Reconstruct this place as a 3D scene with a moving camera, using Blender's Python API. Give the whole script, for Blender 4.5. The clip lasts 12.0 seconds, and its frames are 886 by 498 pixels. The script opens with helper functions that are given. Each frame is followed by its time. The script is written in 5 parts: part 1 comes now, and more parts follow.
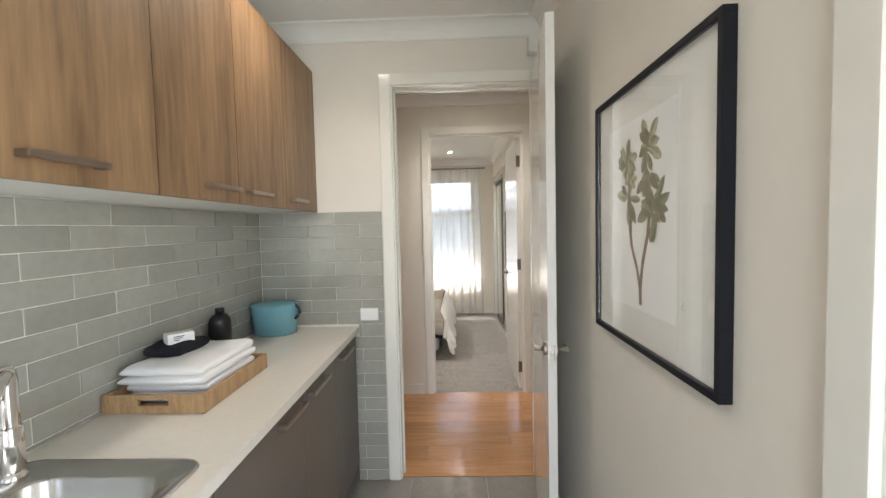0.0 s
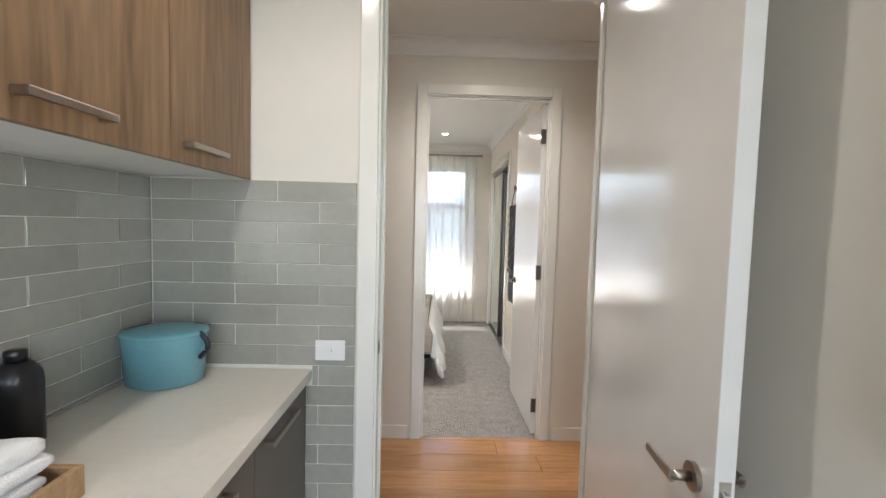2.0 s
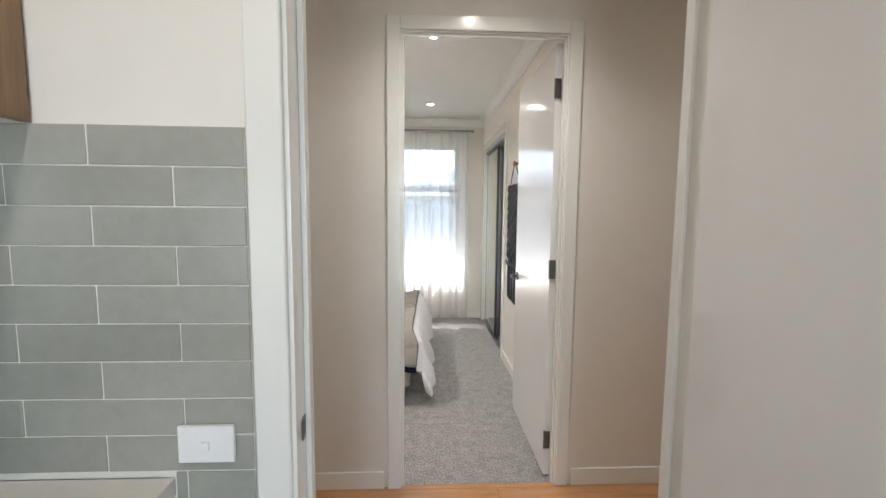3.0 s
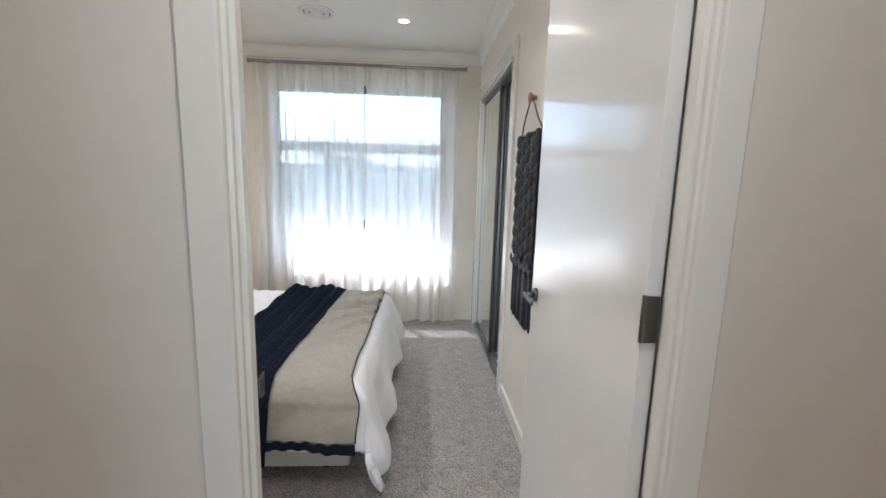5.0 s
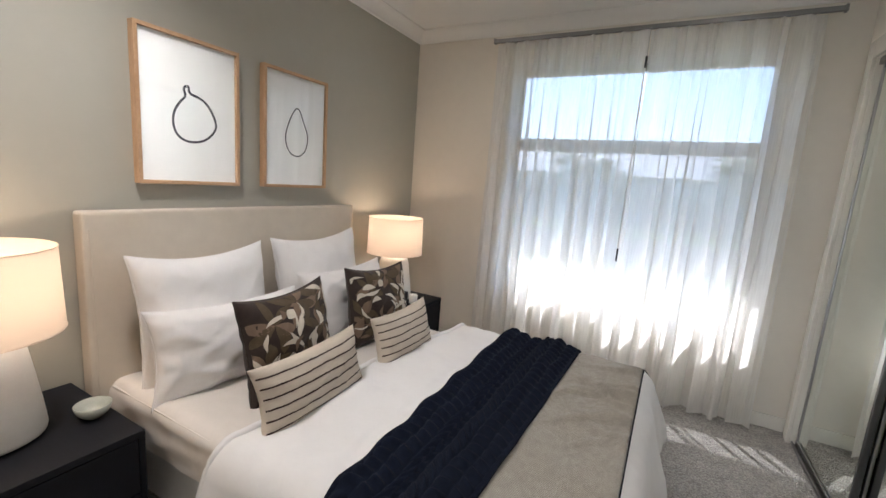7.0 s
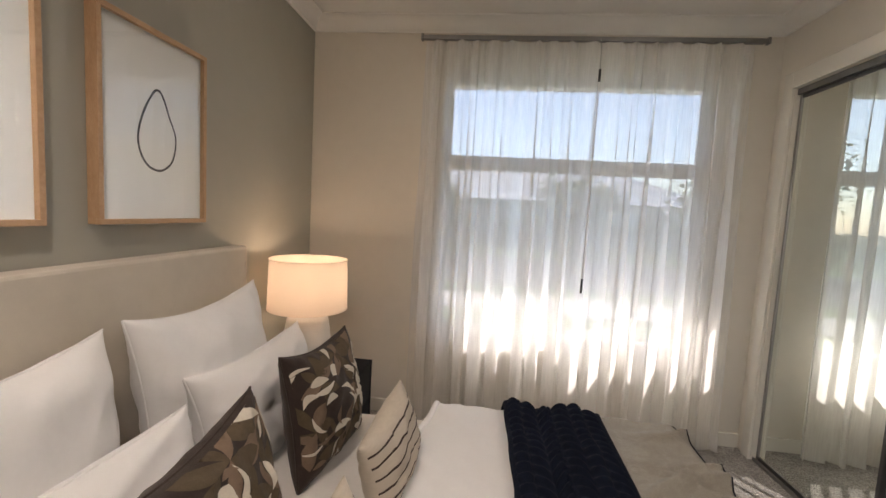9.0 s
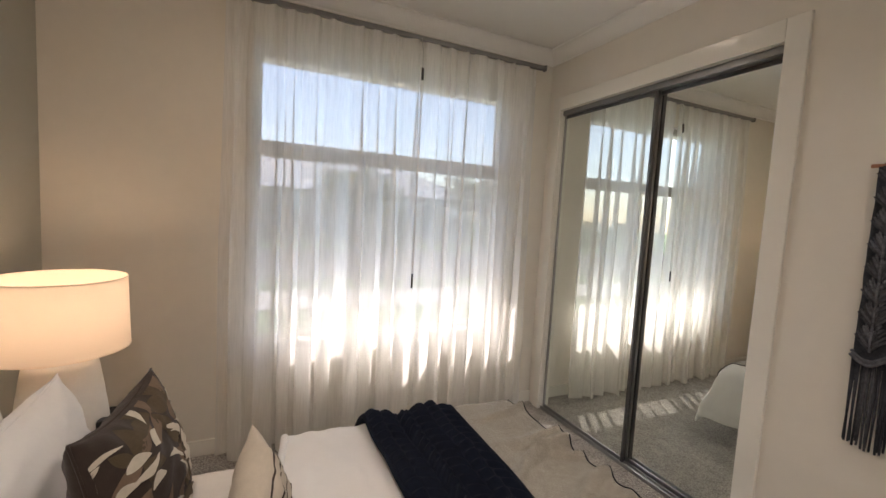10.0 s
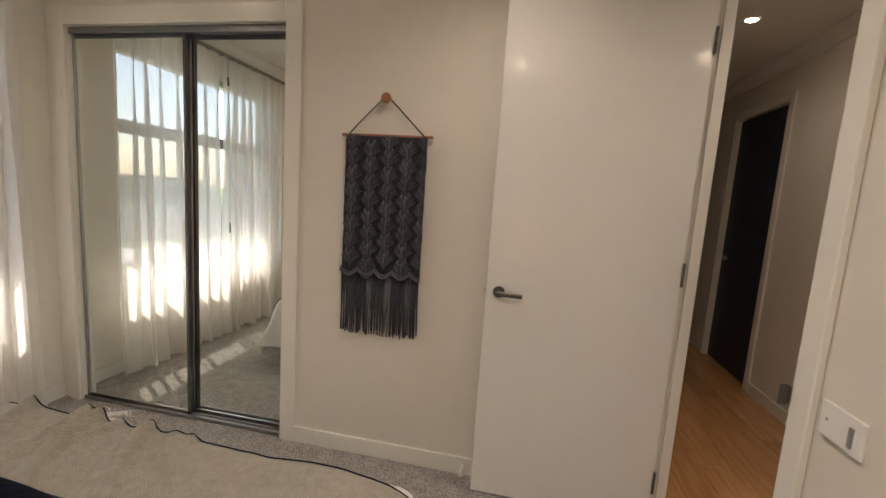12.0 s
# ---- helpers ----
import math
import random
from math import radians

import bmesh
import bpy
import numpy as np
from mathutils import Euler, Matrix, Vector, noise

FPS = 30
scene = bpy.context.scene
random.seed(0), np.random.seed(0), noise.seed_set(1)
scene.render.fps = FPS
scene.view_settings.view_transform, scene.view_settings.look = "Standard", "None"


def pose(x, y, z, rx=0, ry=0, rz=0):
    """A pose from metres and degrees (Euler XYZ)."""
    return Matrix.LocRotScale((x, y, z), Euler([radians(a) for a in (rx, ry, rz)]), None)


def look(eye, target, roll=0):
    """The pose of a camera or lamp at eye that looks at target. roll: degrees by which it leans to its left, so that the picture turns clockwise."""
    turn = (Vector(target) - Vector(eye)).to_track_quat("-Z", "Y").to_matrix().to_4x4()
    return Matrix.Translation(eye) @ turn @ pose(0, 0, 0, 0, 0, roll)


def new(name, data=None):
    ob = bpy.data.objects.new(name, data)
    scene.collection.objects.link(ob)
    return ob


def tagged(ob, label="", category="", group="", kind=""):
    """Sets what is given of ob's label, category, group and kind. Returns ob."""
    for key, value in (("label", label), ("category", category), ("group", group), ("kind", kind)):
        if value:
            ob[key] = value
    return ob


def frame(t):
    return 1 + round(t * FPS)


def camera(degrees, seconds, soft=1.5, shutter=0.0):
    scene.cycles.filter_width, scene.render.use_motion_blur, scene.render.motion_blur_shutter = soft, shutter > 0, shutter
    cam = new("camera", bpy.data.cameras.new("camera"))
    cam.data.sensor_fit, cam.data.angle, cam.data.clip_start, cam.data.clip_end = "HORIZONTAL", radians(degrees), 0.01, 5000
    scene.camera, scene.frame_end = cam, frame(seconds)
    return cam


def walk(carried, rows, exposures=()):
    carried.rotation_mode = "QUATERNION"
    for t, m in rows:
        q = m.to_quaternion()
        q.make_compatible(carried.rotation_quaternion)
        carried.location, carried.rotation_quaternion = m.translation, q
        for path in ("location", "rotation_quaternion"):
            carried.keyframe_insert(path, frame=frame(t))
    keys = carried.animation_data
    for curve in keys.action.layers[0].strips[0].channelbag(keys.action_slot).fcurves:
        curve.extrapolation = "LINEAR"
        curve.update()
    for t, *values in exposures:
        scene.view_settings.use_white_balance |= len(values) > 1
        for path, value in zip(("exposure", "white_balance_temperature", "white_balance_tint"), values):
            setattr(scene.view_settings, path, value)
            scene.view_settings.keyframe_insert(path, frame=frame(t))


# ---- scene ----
cam = camera(94.2, 12.0)
PATH = [
    (0, (-0.085, -0.024, 1.527), (-0.14, 1.973, 1.424), -1.3),
    (0.5, (-0.164, 0.09, 1.531), (-0.383, 2.074, 1.413), -0.4),
    (1, (-0.188, 0.284, 1.505), (-0.376, 2.272, 1.381), 0.4),
    (1.5, (-0.203, 0.575, 1.505), (-0.296, 2.57, 1.397), 1.3),
    (2, (-0.229, 0.904, 1.49), (-0.185, 2.9, 1.374), 1.5),
    (2.5, (-0.213, 1.249, 1.48), (-0.12, 3.24, 1.317), 1.1),
    (3, (-0.174, 1.605, 1.48), (-0.086, 3.594, 1.298), 0.5),
    (3.2, (-0.155, 1.734, 1.464), (-0.037, 3.721, 1.274), 0.4),
    (5, (0.027, 2.97, 1.439), (0.147, 4.943, 1.13), 1.6),
    (5.5, (0.009, 3.309, 1.432), (0.019, 5.281, 1.098), 3.7),
    (6, (-0.025, 3.601, 1.41), (-0.447, 5.528, 1.085), 4.1),
    (6.5, (-0.091, 3.794, 1.451), (-0.917, 5.582, 1.104), 4.1),
    (6.7, (-0.161, 3.873, 1.444), (-1.074, 5.62, 1.111), 4.2),
    (8.3, (-0.766, 4.308, 1.447), (-1.554, 6.133, 1.22), 2.9),
    (8.5, (-0.881, 4.338, 1.428), (-1.529, 6.221, 1.239), 2.8),
    (9, (-1.12, 4.451, 1.429), (-1.318, 6.434, 1.259), 3.1),
    (9.5, (-1.29, 4.58, 1.436), (-0.94, 6.542, 1.279), 3.1),
    (10, (-1.414, 4.64, 1.456), (-0.58, 6.45, 1.29), 3.2),
    (10.5, (-1.506, 4.66, 1.475), (-0.289, 6.237, 1.295), 3.3),
    (11, (-1.501, 4.611, 1.473), (0.022, 5.891, 1.272), 3.5),
    (11.5, (-1.488, 4.514, 1.469), (0.289, 5.401, 1.239), 3.7),
    (12, (-1.383, 4.431, 1.439), (0.564, 4.812, 1.185), 3.8),
]
walk(cam, [(t, look(eye, target, roll)) for t, eye, target, roll in PATH],
     [(0, 2.8, 6400, 13), (1.5, 2.88, 6150, 13), (3.2, 2.88, 5850, 12), (5, 2.75, 5550, 11), (6, 2.85, 5400, 11), (6.5, 2.58, 5600, 12), (8.5, 2.0, 6600, 17), (10.5, 2.08, 6850, 18), (12, 2.12, 7150, 18)])


# world, sun and large lights
world = bpy.data.worlds.new("sky")
scene.world = world
world.use_nodes = True
wn = world.node_tree
sky = wn.nodes.new("ShaderNodeTexSky")
sky.sky_type = 'NISHITA'
sky.sun_disc = False
SUN_ELEV, SUN_AZ = radians(58), math.atan2(-0.54, 0.84)   # azimuth from +y towards +x
sky.sun_elevation = SUN_ELEV
sky.sun_rotation = SUN_AZ
wn.links.new(sky.outputs[0], wn.nodes["Background"].inputs[0])
wn.nodes["Background"].inputs[1].default_value = 0.115
sun = new("sun", bpy.data.lights.new("sun", 'SUN'))
sun.data.energy, sun.data.angle, sun.data.color = 2.3, radians(0.6), (1, 0.95, 0.87)
sdir = Vector((math.sin(SUN_AZ) * math.cos(SUN_ELEV), math.cos(SUN_AZ) * math.cos(SUN_ELEV), math.sin(SUN_ELEV)))
sun.matrix_world = look(sdir * 20, (0, 0, 0))


# ---------- materials ----------
def mat(name, col, rough=0.6, metal=0.0, var=0.08, scale=6.0, bump=0.0, bscale=60.0, stretch=(1, 1, 1), col2=None, coat=0.0, emit=None, emit_s=0.0, rvar=0.0, bdist=0.002, rand=0.0, dscale=None, sheen=0.0, spec=0.5, crumple=0.0):
    """Principled material with colour variation at two scales, grain bump and optional per-piece variation."""
    m = bpy.data.materials.new(name)
    m.use_nodes = True
    nt = m.node_tree
    n, l = nt.nodes, nt.links
    b = n["Principled BSDF"]
    b.inputs["Roughness"].default_value = rough
    b.inputs["Metallic"].default_value = metal
    b.inputs["Coat Weight"].default_value = coat
    b.inputs["Coat Roughness"].default_value = 0.08
    b.inputs["Sheen Weight"].default_value = sheen
    b.inputs["Specular IOR Level"].default_value = spec
    tc = n.new("ShaderNodeTexCoord")
    mp = n.new("ShaderNodeMapping")
    mp.inputs["Scale"].default_value = stretch
    l.new(tc.outputs["Object"], mp.inputs[0])
    vec = mp.outputs[0]
    if rand:
        oi = n.new("ShaderNodeObjectInfo")
        mu = n.new("ShaderNodeVectorMath")
        mu.operation = 'SCALE'
        mu.inputs[0].default_value = (37.0, 51.0, 23.0)
        l.new(oi.outputs["Random"], mu.inputs["Scale"])
        ad = n.new("ShaderNodeVectorMath")
        l.new(vec, ad.inputs[0])
        l.new(mu.outputs[0], ad.inputs[1])
        vec = ad.outputs[0]
    n1 = n.new("ShaderNodeTexNoise")
    n1.inputs["Scale"].default_value = scale
    n1.inputs["Detail"].default_value = 6
    n1.inputs["Roughness"].default_value = 0.6
    l.new(vec, n1.inputs["Vector"])
    n2 = n.new("ShaderNodeTexNoise")
    n2.inputs["Scale"].default_value = dscale or scale * 9
    n2.inputs["Detail"].default_value = 4
    l.new(vec, n2.inputs["Vector"])
    mxn = n.new("ShaderNodeMix")
    mxn.inputs[0].default_value = 0.4
    l.new(n1.outputs["Fac"], mxn.inputs[2])
    l.new(n2.outputs["Fac"], mxn.inputs[3])
    ramp = n.new("ShaderNodeValToRGB")
    ramp.color_ramp.elements[0].position = 0.32
    ramp.color_ramp.elements[1].position = 0.68
    c2 = col2 or tuple(min(1, c * (1 + var)) for c in col)
    c1 = col if col2 else tuple(c * (1 - var) for c in col)
    ramp.color_ramp.elements[0].color = (*c1, 1)
    ramp.color_ramp.elements[1].color = (*c2, 1)
    l.new(mxn.outputs[0], ramp.inputs[0])
    out = ramp.outputs[0]
    if rand:
        hs = n.new("ShaderNodeHueSaturation")
        mr = n.new("ShaderNodeMapRange")
        mr.inputs["To Min"].default_value = 1 - rand
        mr.inputs["To Max"].default_value = 1 + rand
        l.new(oi.outputs["Random"], mr.inputs[0])
        l.new(mr.outputs[0], hs.inputs["Value"])
        l.new(out, hs.inputs["Color"])
        out = hs.outputs[0]
    l.new(out, b.inputs["Base Color"])
    if rvar:
        mr2 = n.new("ShaderNodeMapRange")
        mr2.inputs["To Min"].default_value = max(0, rough - rvar)
        mr2.inputs["To Max"].default_value = rough + rvar
        l.new(n1.outputs["Fac"], mr2.inputs[0])
        l.new(mr2.outputs[0], b.inputs["Roughness"])
    if bump:
        nb = n.new("ShaderNodeTexNoise")
        nb.inputs["Scale"].default_value = bscale
        nb.inputs["Detail"].default_value = 5
        l.new(vec, nb.inputs["Vector"])
        bp = n.new("ShaderNodeBump")
        bp.inputs["Strength"].default_value = bump
        bp.inputs["Distance"].default_value = bdist
        l.new(nb.outputs["Fac"], bp.inputs["Height"])
        l.new(bp.outputs[0], b.inputs["Normal"])
        if crumple:
            nc = n.new("ShaderNodeTexNoise")
            nc.inputs["Scale"].default_value = 7.0
            nc.inputs["Detail"].default_value = 2
            nc.inputs["Distortion"].default_value = 0.3
            l.new(vec, nc.inputs["Vector"])
            bc = n.new("ShaderNodeBump")
            bc.inputs["Strength"].default_value = crumple
            bc.inputs["Distance"].default_value = 0.02
            l.new(nc.outputs["Fac"], bc.inputs["Height"])
            l.new(bc.outputs[0], bp.inputs["Normal"])
    if emit:
        b.inputs["Emission Color"].default_value = (*emit, 1)
        b.inputs["Emission Strength"].default_value = emit_s
    return m


WALL = mat("wall_paint", (0.74, 0.70, 0.63), 0.55, var=0.03, scale=1.5, bump=0.12, bscale=220, bdist=0.0006)
WALL_GREY = mat("wall_paint_sage", (0.40, 0.39, 0.335), 0.55, var=0.03, scale=1.5, bump=0.12, bscale=220, bdist=0.0006)
CEIL = mat("ceiling_paint", (0.82, 0.81, 0.78), 0.7, var=0.02, scale=1.2, bump=0.08, bscale=200, bdist=0.0006)
TRIM = mat("gloss_trim_paint", (0.80, 0.78, 0.72), 0.2, var=0.02, scale=3, coat=0.3, bump=0.03, bscale=40, bdist=0.001)
DOORP = mat("gloss_door_paint", (0.80, 0.785, 0.755), 0.13, var=0.02, scale=2, coat=0.5, bump=0.025, bscale=30, bdist=0.001, rvar=0.03)
CARPET = mat("loop_carpet", (0.41, 0.385, 0.352), 0.95, col2=(0.70, 0.665, 0.615), scale=14, dscale=160, bump=1.0, bscale=170, bdist=0.012, sheen=0.15)
BOARD = mat("floor_board", (0.36, 0.17, 0.065), 0.2, col2=(0.56, 0.30, 0.13), scale=5, stretch=(0.6, 7, 7), bump=0.08, bscale=30, rand=0.16, coat=0.6, rvar=0.05)
FTILE = mat("floor_tile", (0.20, 0.19, 0.17), 0.3, col2=(0.30, 0.285, 0.26), scale=7, bump=0.05, bscale=40, rand=0.04)
GROUT = mat("grout", (0.72, 0.70, 0.64), 0.85, var=0.06, scale=30, bump=0.2, bscale=200)
WTILE = mat("glazed_wall_tile", (0.33, 0.325, 0.285), 0.07, var=0.09, scale=4, bump=0.7, bscale=10, bdist=0.006, rand=0.10, coat=0.5)
OAK = mat("oak_laminate", (0.115, 0.064, 0.029), 0.42, col2=(0.315, 0.192, 0.098), scale=2.6, dscale=13, stretch=(4.5, 4.5, 0.42), bump=0.10, bscale=40, rand=0.07)
TAUPE = mat("taupe_laminate", (0.115, 0.098, 0.083), 0.4, var=0.05, scale=8, bump=0.05, bscale=90)
STONE = mat("bench_stone", (0.66, 0.62, 0.55), 0.28, var=0.05, scale=40, dscale=300, bump=0.02)
WHITE_LAM = mat("white_laminate", (0.78, 0.77, 0.73), 0.4, var=0.02, scale=5)
CHROME = mat("chrome", (0.80, 0.79, 0.77), 0.12, 1.0, var=0.03, scale=20, rvar=0.04)
NICKEL = mat("brushed_nickel", (0.36, 0.31, 0.27), 0.32, 1.0, var=0.05, scale=8, stretch=(1, 14, 14), rvar=0.06)
STEEL = mat("stainless_steel", (0.58, 0.57, 0.55), 0.22, 1.0, var=0.05, scale=10, stretch=(12, 1, 1), rvar=0.06)
DARKMET = mat("dark_metal", (0.13, 0.13, 0.135), 0.35, 0.9, var=0.08, scale=20)
ALU = mat("satin_aluminium", (0.42, 0.42, 0.42), 0.3, 1.0, var=0.04, scale=20, stretch=(1, 1, 0.1))
ROD = mat("pewter_rod", (0.26, 0.26, 0.26), 0.35, 0.9, var=0.06, scale=20)
MIRROR = mat("mirror_silver", (0.86, 0.90, 0.86), 0.0, 1.0, var=0.0, scale=1)
LINEN_W = mat("white_bed_linen", (0.81, 0.80, 0.79), 0.9, var=0.02, scale=8, bump=0.25, bscale=500, bdist=0.0008, sheen=0.1, crumple=0.45)
SHEETM = mat("fitted_sheet", (0.72, 0.68, 0.63), 0.9, var=0.03, scale=8, bump=0.2, bscale=500, bdist=0.0008, crumple=0.4)
VALANCE = mat("bed_base_fabric", (0.58, 0.58, 0.57), 0.9, var=0.04, scale=10, bump=0.3, bscale=400, bdist=0.001)
HEADB = mat("headboard_linen", (0.62, 0.56, 0.47), 0.9, var=0.05, scale=12, dscale=420, bump=0.4, bscale=520, bdist=0.001, sheen=0.1)
NAVY = mat("navy_chunky_wool", (0.0055, 0.009, 0.020), 0.95, var=0.3, scale=30, bump=0.8, bscale=260, bdist=0.004, spec=0.2)
NIGHT = mat("black_stained_timber", (0.007, 0.008, 0.012), 0.6, spec=0.25, var=0.2, scale=6, stretch=(1, 8, 8), bump=0.1, bscale=50)
CERAM = mat("matt_white_ceramic", (0.74, 0.72, 0.68), 0.5, var=0.04, scale=20, bump=0.3, bscale=90, bdist=0.0015)
BLACKP = mat("black_plastic", (0.012, 0.012, 0.014), 0.3, var=0.2, scale=20)
PLASTW = mat("white_plastic", (0.80, 0.79, 0.77), 0.35, var=0.02, scale=20)
FRAMEB = mat("black_frame_timber", (0.008, 0.009, 0.014), 0.5, spec=0.25, var=0.2, scale=9, stretch=(1, 1, 6))
FRAMEO = mat("light_oak_frame", (0.44, 0.27, 0.145), 0.45, col2=(0.58, 0.39, 0.24), scale=9, stretch=(6, 1, 1), bump=0.08)
PAPER = mat("art_paper", (0.82, 0.82, 0.82), 0.7, var=0.015, scale=20, bump=0.05, bscale=200)
MATB = mat("mount_board", (0.72, 0.71, 0.68), 0.8, var=0.015, scale=20)
INK = mat("ink_line", (0.03, 0.03, 0.045), 0.8, var=0.2, scale=40)
BLACKCLOTH = mat("black_cloth", (0.010, 0.010, 0.014), 0.95, var=0.25, scale=40, bump=0.4, bscale=350)
TOWEL = mat("white_towel", (0.82, 0.81, 0.80), 0.95, var=0.03, scale=30, bump=0.9, bscale=320, bdist=0.004, sheen=0.2, crumple=0.4)
TRAYW = mat("rattan_tray_timber", (0.24, 0.135, 0.06), 0.55, col2=(0.50, 0.33, 0.17), scale=6, stretch=(12, 12, 1.5), bump=0.25, bscale=60)
ENAMEL = mat("blue_enamel", (0.17, 0.39, 0.45), 0.25, var=0.07, scale=9, coat=0.3)
NAVYH = mat("navy_enamel", (0.012, 0.018, 0.035), 0.3, var=0.15, scale=10)
WALLH = mat("slate_blue_wool", (0.018, 0.021, 0.030), 0.95, col2=(0.060, 0.064, 0.078), scale=70, bump=0.6, bscale=300, bdist=0.003)
WOODK = mat("cherry_timber", (0.30, 0.115, 0.06), 0.45, col2=(0.42, 0.18, 0.09), scale=12, stretch=(6, 1, 1))
# front door paint; also the dark of the unlit hall doorway
NAVY_DOOR_OPENING = mat("navy_door_and_unlit_opening", (0.018, 0.024, 0.04), 0.4, var=0.1, scale=5)
LAWN = mat("lawn", (0.10, 0.16, 0.05), 0.9, var=0.4, scale=2, dscale=40, bump=0.6, bscale=60, bdist=0.03)
PAVE = mat("concrete_paving", (0.42, 0.40, 0.37), 0.85, var=0.12, scale=3, bump=0.2, bscale=60)
ASPH = mat("asphalt", (0.06, 0.06, 0.06), 0.9, var=0.2, scale=12, bump=0.4, bscale=150)
LEAF = mat("foliage", (0.045, 0.09, 0.02), 0.7, col2=(0.11, 0.18, 0.05), scale=3, dscale=20)
BARK = mat("bark", (0.10, 0.07, 0.05), 0.9, var=0.3, scale=10, bump=0.6, bscale=30)
BRICK = mat("render_facade", (0.74, 0.72, 0.68), 0.85, var=0.05, scale=5, bump=0.2, bscale=90)
ROOFM = mat("roof_tile_grey", (0.42, 0.44, 0.47), 0.7, var=0.2, scale=8, bump=0.3)
DUCT_SHADE = mat("duct_shade_grey", (0.24, 0.26, 0.29), 0.5, var=0.06, scale=4)
BULB = mat("downlight_lens", (0.9, 0.9, 0.85), 0.4, var=0.0, emit=(1, 0.86, 0.68), emit_s=20)


def loops(m, scale, dist):
    """Loop pile: rounded cells give relief; shade between the loops is put into the colour."""
    nt = m.node_tree
    n, l = nt.nodes, nt.links
    b = n["Principled BSDF"]
    tc = [k for k in n if k.bl_idname == "ShaderNodeTexCoord"][0]
    vo = n.new("ShaderNodeTexVoronoi")
    vo.inputs["Scale"].default_value = scale
    l.new(tc.outputs["Object"], vo.inputs["Vector"])
    inv = n.new("ShaderNodeMapRange")
    inv.inputs["From Max"].default_value = 0.75
    inv.inputs["To Min"].default_value = 1.0
    inv.inputs["To Max"].default_value = 0.0
    l.new(vo.outputs["Distance"], inv.inputs[0])
    bp = n.new("ShaderNodeBump")
    bp.inputs["Strength"].default_value = 1.0
    bp.inputs["Distance"].default_value = dist
    l.new(inv.outputs[0], bp.inputs["Height"])
    l.new(bp.outputs[0], b.inputs["Normal"])
    # base colour darkened between loops, standing in for the shade there
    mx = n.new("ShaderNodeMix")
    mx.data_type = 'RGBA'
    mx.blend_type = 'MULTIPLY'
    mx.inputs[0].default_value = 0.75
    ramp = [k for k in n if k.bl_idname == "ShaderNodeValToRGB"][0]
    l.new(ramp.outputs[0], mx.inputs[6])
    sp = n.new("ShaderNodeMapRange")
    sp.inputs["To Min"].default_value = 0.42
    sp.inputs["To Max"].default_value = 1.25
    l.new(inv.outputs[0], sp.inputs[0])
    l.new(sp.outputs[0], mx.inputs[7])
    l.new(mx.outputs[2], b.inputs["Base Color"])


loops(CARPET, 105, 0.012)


def glass(name):
    m = bpy.data.materials.new(name)
    m.use_nodes = True
    b = m.node_tree.nodes["Principled BSDF"]
    b.inputs["Base Color"].default_value = (0.97, 0.99, 0.98, 1)
    b.inputs["Roughness"].default_value = 0.0
    b.inputs["IOR"].default_value = 1.45
    b.inputs["Transmission Weight"].default_value = 1.0
    return m


GLASS = glass("clear_glass")


def sheer(name, col, clear, translucent):
    """Woven voile: holes let light straight through, threads scatter it to both sides."""
    m = bpy.data.materials.new(name)
    m.use_nodes = True
    nt = m.node_tree
    n, l = nt.nodes, nt.links
    n.remove(n["Principled BSDF"])
    d = n.new("ShaderNodeBsdfDiffuse")
    t = n.new("ShaderNodeBsdfTranslucent")
    tr = n.new("ShaderNodeBsdfTransparent")
    tc = n.new("ShaderNodeTexCoord")
    mp = n.new("ShaderNodeMapping")
    mp.inputs["Scale"].default_value = (1, 1, 0.06)
    l.new(tc.outputs["Object"], mp.inputs[0])
    nz = n.new("ShaderNodeTexNoise")
    nz.inputs["Scale"].default_value = 130
    l.new(mp.outputs[0], nz.inputs["Vector"])
    r = n.new("ShaderNodeMapRange")
    r.inputs["To Min"].default_value = max(0.0, clear - 0.10)
    r.inputs["To Max"].default_value = clear + (0.10 if clear else 0.0)
    l.new(nz.outputs["Fac"], r.inputs[0])
    for s in (d, t):
        s.inputs[0].default_value = (*col, 1)
    m1 = n.new("ShaderNodeMixShader")
    m1.inputs[0].default_value = translucent
    l.new(d.outputs[0], m1.inputs[1])
    l.new(t.outputs[0], m1.inputs[2])
    m2 = n.new("ShaderNodeMixShader")
    l.new(r.outputs[0], m2.inputs[0])
    l.new(m1.outputs[0], m2.inputs[1])
    l.new(tr.outputs[0], m2.inputs[2])
    l.new(m2.outputs[0], n["Material Output"].inputs[0])
    return m


VOILE = sheer("white_voile", (0.93, 0.92, 0.90), 0.25, 0.78)
SHADE = sheer("linen_lampshade", (0.82, 0.72, 0.62), 0.0, 0.36)


# ---------- mesh helpers ----------
def bm_box(x0, x1, y0, y1, z0, z1, bevel=0.0, seg=2, bm=None):
    own = bm is None
    b = bm or bmesh.new()
    g = bmesh.ops.create_cube(b, size=1.0)["verts"]
    for v in g:
        v.co = Vector(((x0 + x1) / 2 + v.co.x * (x1 - x0), (y0 + y1) / 2 + v.co.y * (y1 - y0), (z0 + z1) / 2 + v.co.z * (z1 - z0)))
    if bevel:
        edges = list({e for v in g for e in v.link_edges})
        bmesh.ops.bevel(b, geom=edges, offset=bevel, segments=seg, affect='EDGES', profile=0.7)
    return b


